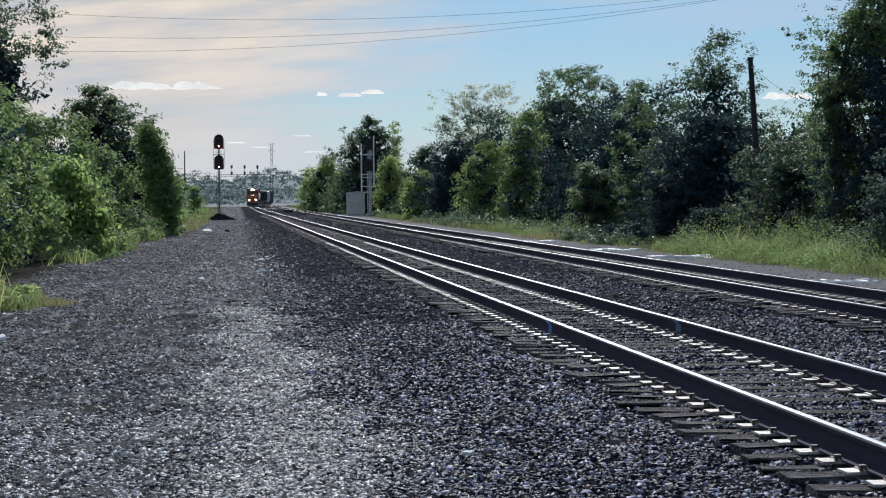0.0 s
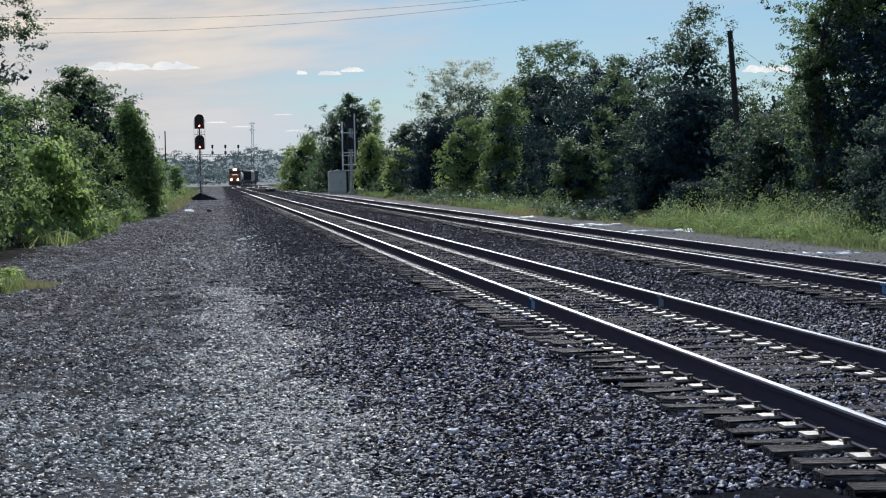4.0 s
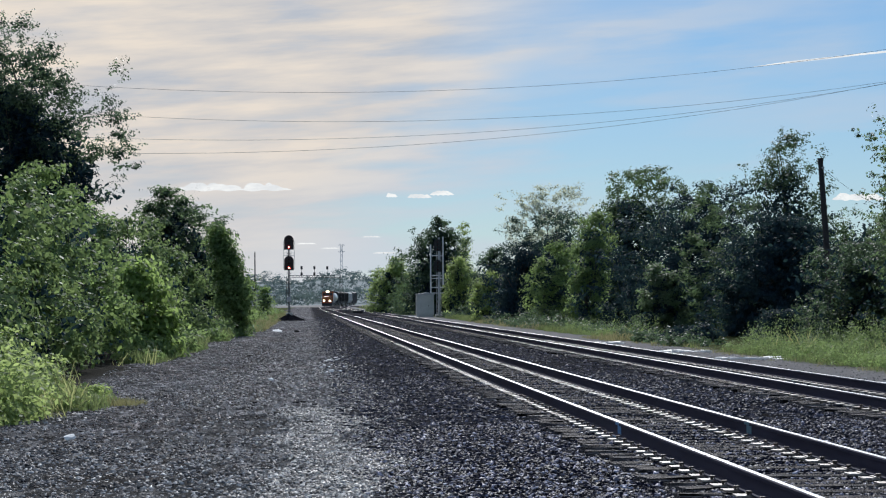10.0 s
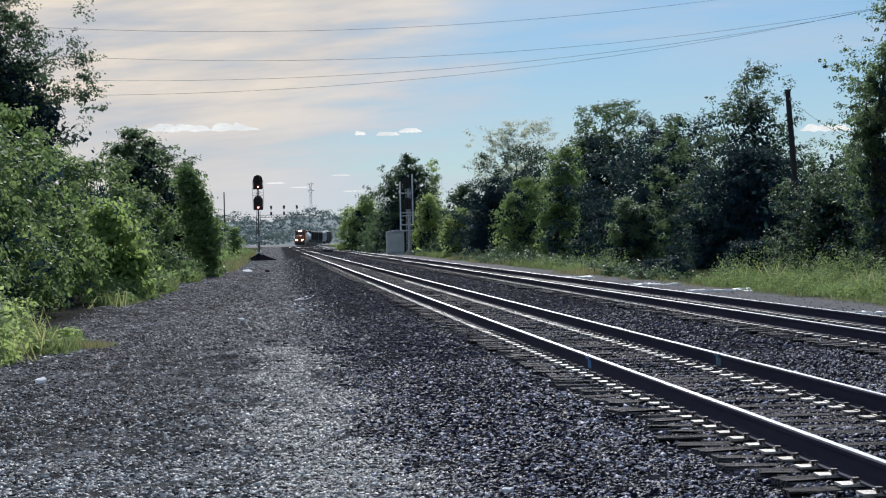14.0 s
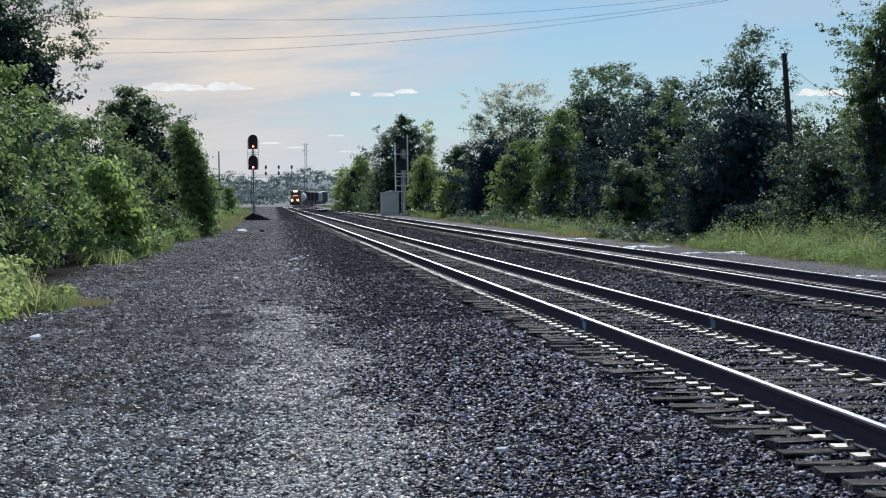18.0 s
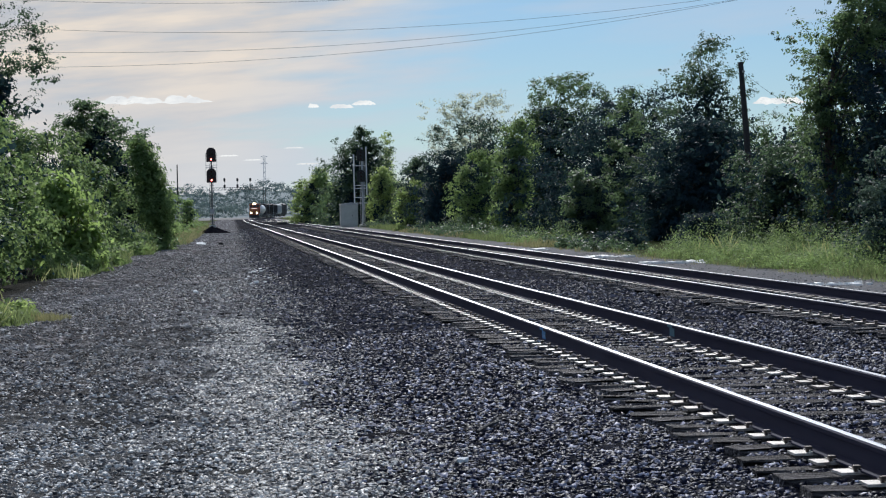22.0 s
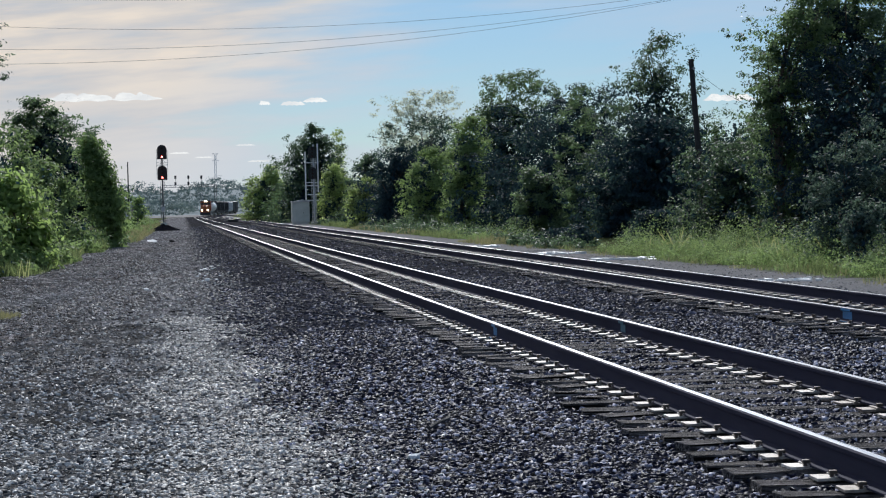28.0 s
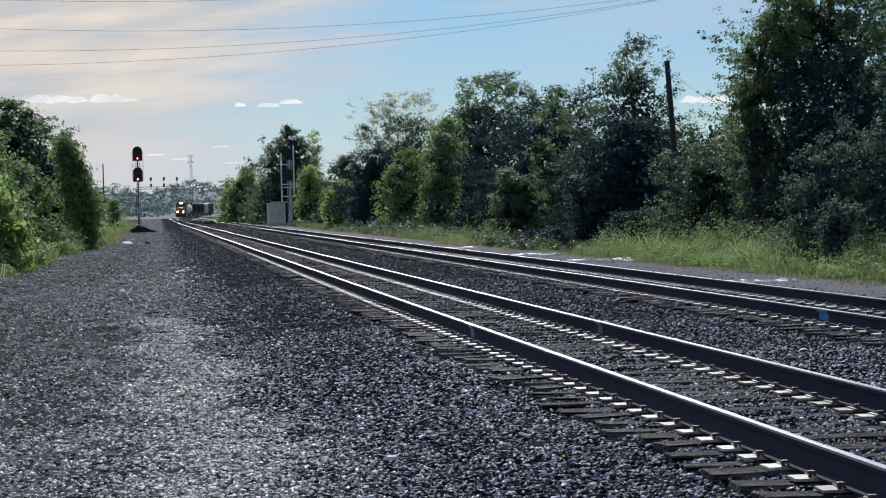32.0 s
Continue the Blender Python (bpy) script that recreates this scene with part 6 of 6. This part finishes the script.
def locomotive():
    """Nose towards -y, y = 0 at the front coupler."""
    t = base("locomotive", 0, 0, 0, label="orange and black diesel locomotive with its headlights on", category="locomotive")
    bm = bmesh.new()
    bm_box(bm, -1.5, 1.5, 0.5, 21.6, 1.05, 1.55, 0.04)
    part("underframe", bm, LOCO_DARK, t)
    bm = bmesh.new()
    bm_box(bm, -1.05, 1.05, 3.0, 5.2, 1.55, 3.1, 0.12)
    bm_box(bm, -0.85, 0.85, 2.1, 3.05, 1.55, 3.0, 0.16)
    part("nose", bm, ORANGE, t)
    bm = bmesh.new()
    bm_box(bm, -1.55, 1.55, 5.2, 8.0, 1.55, 4.35, 0.12)
    cab = part("cab", bm, ORANGE, t)
    bm = bmesh.new()
    bm_box(bm, -1.6, 1.6, 4.95, 8.1, 4.36, 4.62, 0.1)
    part("cab_roof", bm, LOCO_DARK, t)
    for x0, x1 in ((-1.35, -0.62), (-0.5, 0.5), (0.62, 1.35)):
        bm = bmesh.new()
        bm_box(bm, x0, x1, 5.13, 5.20, 3.32, 4.0, 0.02)
        part("windscreen", bm, PANE, cab)
    for s in (-1, 1):
        bm = bmesh.new()
        bm_box(bm, s * 1.56 - 0.02, s * 1.56 + 0.02, 5.7, 7.3, 3.25, 4.0, 0.01)
        part("side_window", bm, PANE, cab)
    bm = bmesh.new()
    bm_box(bm, -0.95, 0.95, 8.0, 20.5, 1.55, 4.25, 0.10)
    hood = part("long_hood", bm, ORANGE, t)
    bm = bmesh.new()
    bm_box(bm, -0.90, 0.90, 8.2, 20.3, 4.26, 4.5, 0.06)
    part("hood_roof", bm, LOCO_DARK, t)
    bm = bmesh.new()
    bm_box(bm, -1.5, 1.5, 16.5, 20.0, 3.9, 4.6, 0.08)
    part("radiator", bm, LOCO_DARK, t)
    bm = bmesh.new()
    bm_tube(bm, [(0, 11.5, 4.4), (0, 11.5, 4.85)], [0.32, 0.28], 12)
    part("exhaust", bm, LOCO_DARK, t)
    bm = bmesh.new()
    v = [bm.verts.new(c) for c in ((-1.45, 0.45, 0.22), (1.45, 0.45, 0.22), (1.5, 0.75, 1.2), (-1.5, 0.75, 1.2), (-1.45, 0.65, 0.22), (1.45, 0.65, 0.22), (1.5, 0.95, 1.2), (-1.5, 0.95, 1.2))]
    for ids in ((0, 1, 2, 3), (7, 6, 5, 4), (0, 3, 7, 4), (1, 5, 6, 2), (3, 2, 6, 7), (0, 4, 5, 1)):
        bm.faces.new([v[i] for i in ids])
    part("pilot", bm, LOCO_DARK, t)
    bm = bmesh.new()
    bm_box(bm, -0.18, 0.18, -0.1, 0.6, 0.75, 1.0, 0.05)
    part("coupler", bm, LOCO_DARK, t)
    bm = bmesh.new()
    bm_box(bm, -1.48, 1.48, 0.40, 0.50, 1.05, 1.45, 0.02)
    part("front_sill", bm, ORANGE, t)
    for s in (-1, 1):
        bm = bmesh.new()
        bm_disc(bm, (s * 0.85, 0.55, 1.72), 0.29, 0.3)
        lamp = part("ditch_light", bm, LOCO_DARK, t)
        bm = bmesh.new()
        bm_disc(bm, (s * 0.85, 0.37, 1.72), 0.27, 0.04)
        part("lens", bm, HEADLAMP, lamp)
        bm = bmesh.new()
        bm_tube(bm, [(s * 1.4, 0.6, 1.5), (s * 1.4, 0.6, 2.6), (s * 0.4, 0.6, 2.6), (s * 0.4, 0.6, 1.5)], 0.025, 6)
        part("handrail", bm, YELLOW, t)
        bm = bmesh.new()
        bm_tube(bm, [(s * 1.48, 8.2, 2.55), (s * 1.48, 21.0, 2.55)], 0.022, 5)
        part("side_rail", bm, YELLOW, t)
        bm = bmesh.new()
        bm_box(bm, s * 1.25 - 0.22, s * 1.25 + 0.22, 0.5, 1.1, 0.35, 1.05, 0.02)
        part("step", bm, LOCO_DARK, t)
    for s in (-1, 1):
        bm = bmesh.new()
        bm_disc(bm, (s * 0.24, 4.98, 4.38), 0.27, 0.12)
        lamp = part("headlight", bm, LOCO_DARK, t)
        bm = bmesh.new()
        bm_disc(bm, (s * 0.24, 4.90, 4.38), 0.25, 0.04)
        part("lens", bm, HEADLAMP, lamp)
    bm = bmesh.new()
    bm_box(bm, -1.2, 1.2, 8.8, 13.2, 0.35, 1.05, 0.15)
    part("fuel_tank", bm, LOCO_DARK, t)
    bogie(t, 4.6, 3)
    bogie(t, 17.6, 3)
    return t


def tank_car():
    t = base("tank_car", 0, 0, 0, label="white cylindrical railway tank car behind the locomotive", category="tank car")
    bm = bmesh.new()
    n = 20
    ys = [(0.9, 0.5), (1.0, 1.0), (1.4, 1.45), (2.0, 1.55), (14.4, 1.55), (15.0, 1.45), (15.4, 1.0), (15.5, 0.5)]
    bm_tube(bm, [(0, y, 2.75) for y, r in ys], [r for y, r in ys], n)
    part("tank", bm, TANK_WHITE, t, smooth=True)
    bm = bmesh.new()
    bm_box(bm, -1.3, 1.3, 0.4, 16.0, 0.95, 1.25, 0.03)
    part("underframe", bm, CAR_BLACK, t)
    bm = bmesh.new()
    bm_tube(bm, [(0, 8.2, 4.2), (0, 8.2, 4.7)], 0.45, 14)
    part("dome", bm, TANK_WHITE, t)
    for s in (-1, 1):
        bm = bmesh.new()
        bm_box(bm, -0.7, 0.7, 8.2 + s * 1.2 - 0.6, 8.2 + s * 1.2 + 0.6, 4.30, 4.36)
        part("walkway", bm, CAR_BLACK, t)
    bogie(t, 2.6)
    bogie(t, 13.8)
    return t


def hopper_car(mat, label, tall=4.5, cover=True):
    t = base("hopper_car", 0, 0, 0, label=label, category="hopper car")
    bm = bmesh.new()
    prof = [(-1.2, 1.1), (1.2, 1.1), (1.55, 1.7), (1.55, tall - 0.3), (1.1, tall), (-1.1, tall), (-1.55, tall - 0.3), (-1.55, 1.7)]
    a = [bm.verts.new((x, 1.6, z)) for x, z in prof]
    b = [bm.verts.new((x, 14.6, z)) for x, z in prof]
    bm.faces.new(a)
    bm.faces.new(b[::-1])
    for i in range(8):
        bm.faces.new((a[i], b[i], b[(i + 1) % 8], a[(i + 1) % 8]))
    body = part("body", bm, mat, t)
    for s in (-1, 1):
        for k in range(10):
            bm = bmesh.new()
            y = 2.0 + k * 1.36
            bm_box(bm, s * 1.59 - 0.04, s * 1.59 + 0.04, y - 0.06, y + 0.06, 1.7, tall - 0.32)
            part("rib", bm, mat, body)
        bm = bmesh.new()
        bm_tube(bm, [(s * 1.45, 0.8, 1.0), (s * 1.45, 0.8, tall - 0.2)], 0.04, 5)
        part("end_ladder", bm, GALV, t, "pale end ladder")
    bm = bmesh.new()
    bm_box(bm, -1.4, 1.4, 0.5, 15.7, 0.95, 1.15)
    part("underframe", bm, CAR_BLACK, t)
    if cover:
        bm = bmesh.new()
        bm_box(bm, -0.5, 0.5, 2.0, 14.2, tall, tall + 0.12, 0.03)
        part("roof_walk", bm, GALV, t)
    bogie(t, 2.6)
    bogie(t, 13.6)
    return t


def box_car(mat, label):
    t = base("box_car", 0, 0, 0, label=label, category="box car")
    bm = bmesh.new()
    bm_box(bm, -1.55, 1.55, 0.8, 16.2, 1.1, 4.55, 0.05)
    part("body", bm, mat, t)
    bm = bmesh.new()
    v = [bm.verts.new(c) for c in ((-1.6, 0.75, 4.55), (1.6, 0.75, 4.55), (0, 0.75, 4.8), (-1.6, 16.25, 4.55), (1.6, 16.25, 4.55), (0, 16.25, 4.8))]
    for ids in ((0, 1, 2), (5, 4, 3), (0, 2, 5, 3), (2, 1, 4, 5), (0, 3, 4, 1)):
        bm.faces.new([v[i] for i in ids])
    part("roof", bm, GALV, t)
    for s in (-1, 1):
        bm = bmesh.new()
        bm_box(bm, s * 1.58 - 0.03, s * 1.58 + 0.03, 7.0, 10.0, 1.2, 4.3, 0.01)
        part("door", bm, mat, t)
    bm = bmesh.new()
    bm_box(bm, -1.4, 1.4, 0.4, 16.6, 0.9, 1.1)
    part("underframe", bm, CAR_BLACK, t)
    bogie(t, 2.8)
    bogie(t, 14.2)
    return t


TRAIN = [(locomotive(), 22.0), (tank_car(), 16.6)]
for k in range(4):
    TRAIN.append((hopper_car(CAR_GREY if k == 3 else CAR_BLACK, "pale grey covered railway hopper car in the train" if k == 3 else "black covered railway hopper car in the train"), 16.3))
TRAIN += [(box_car(CAR_BLACK, "dark railway box car at the train's far end"), 17.0)]


def on_track(y):
    """Pose of a vehicle whose front stands at y on the near track, its body along the line."""
    a, b = track_one(y), track_one(y + 16)
    return pose(a, y, 0.0, 0, 0, -math.degrees(math.atan2(b - a, 16)))


# nose of the train: seconds, metres ahead; it backs slowly away and comes to a stand
NOSE = [(0, 524), (2, 530), (4, 540), (6, 551), (8, 567), (10, 581), (12, 591), (14, 597), (16, 600), (19, 602), (23, 602), (32, 601)]


def motions():
    back = 0.0
    for car, length in TRAIN:
        walk(car, [(t, on_track(y + back)) for t, y in NOSE])
        back += length


motions()
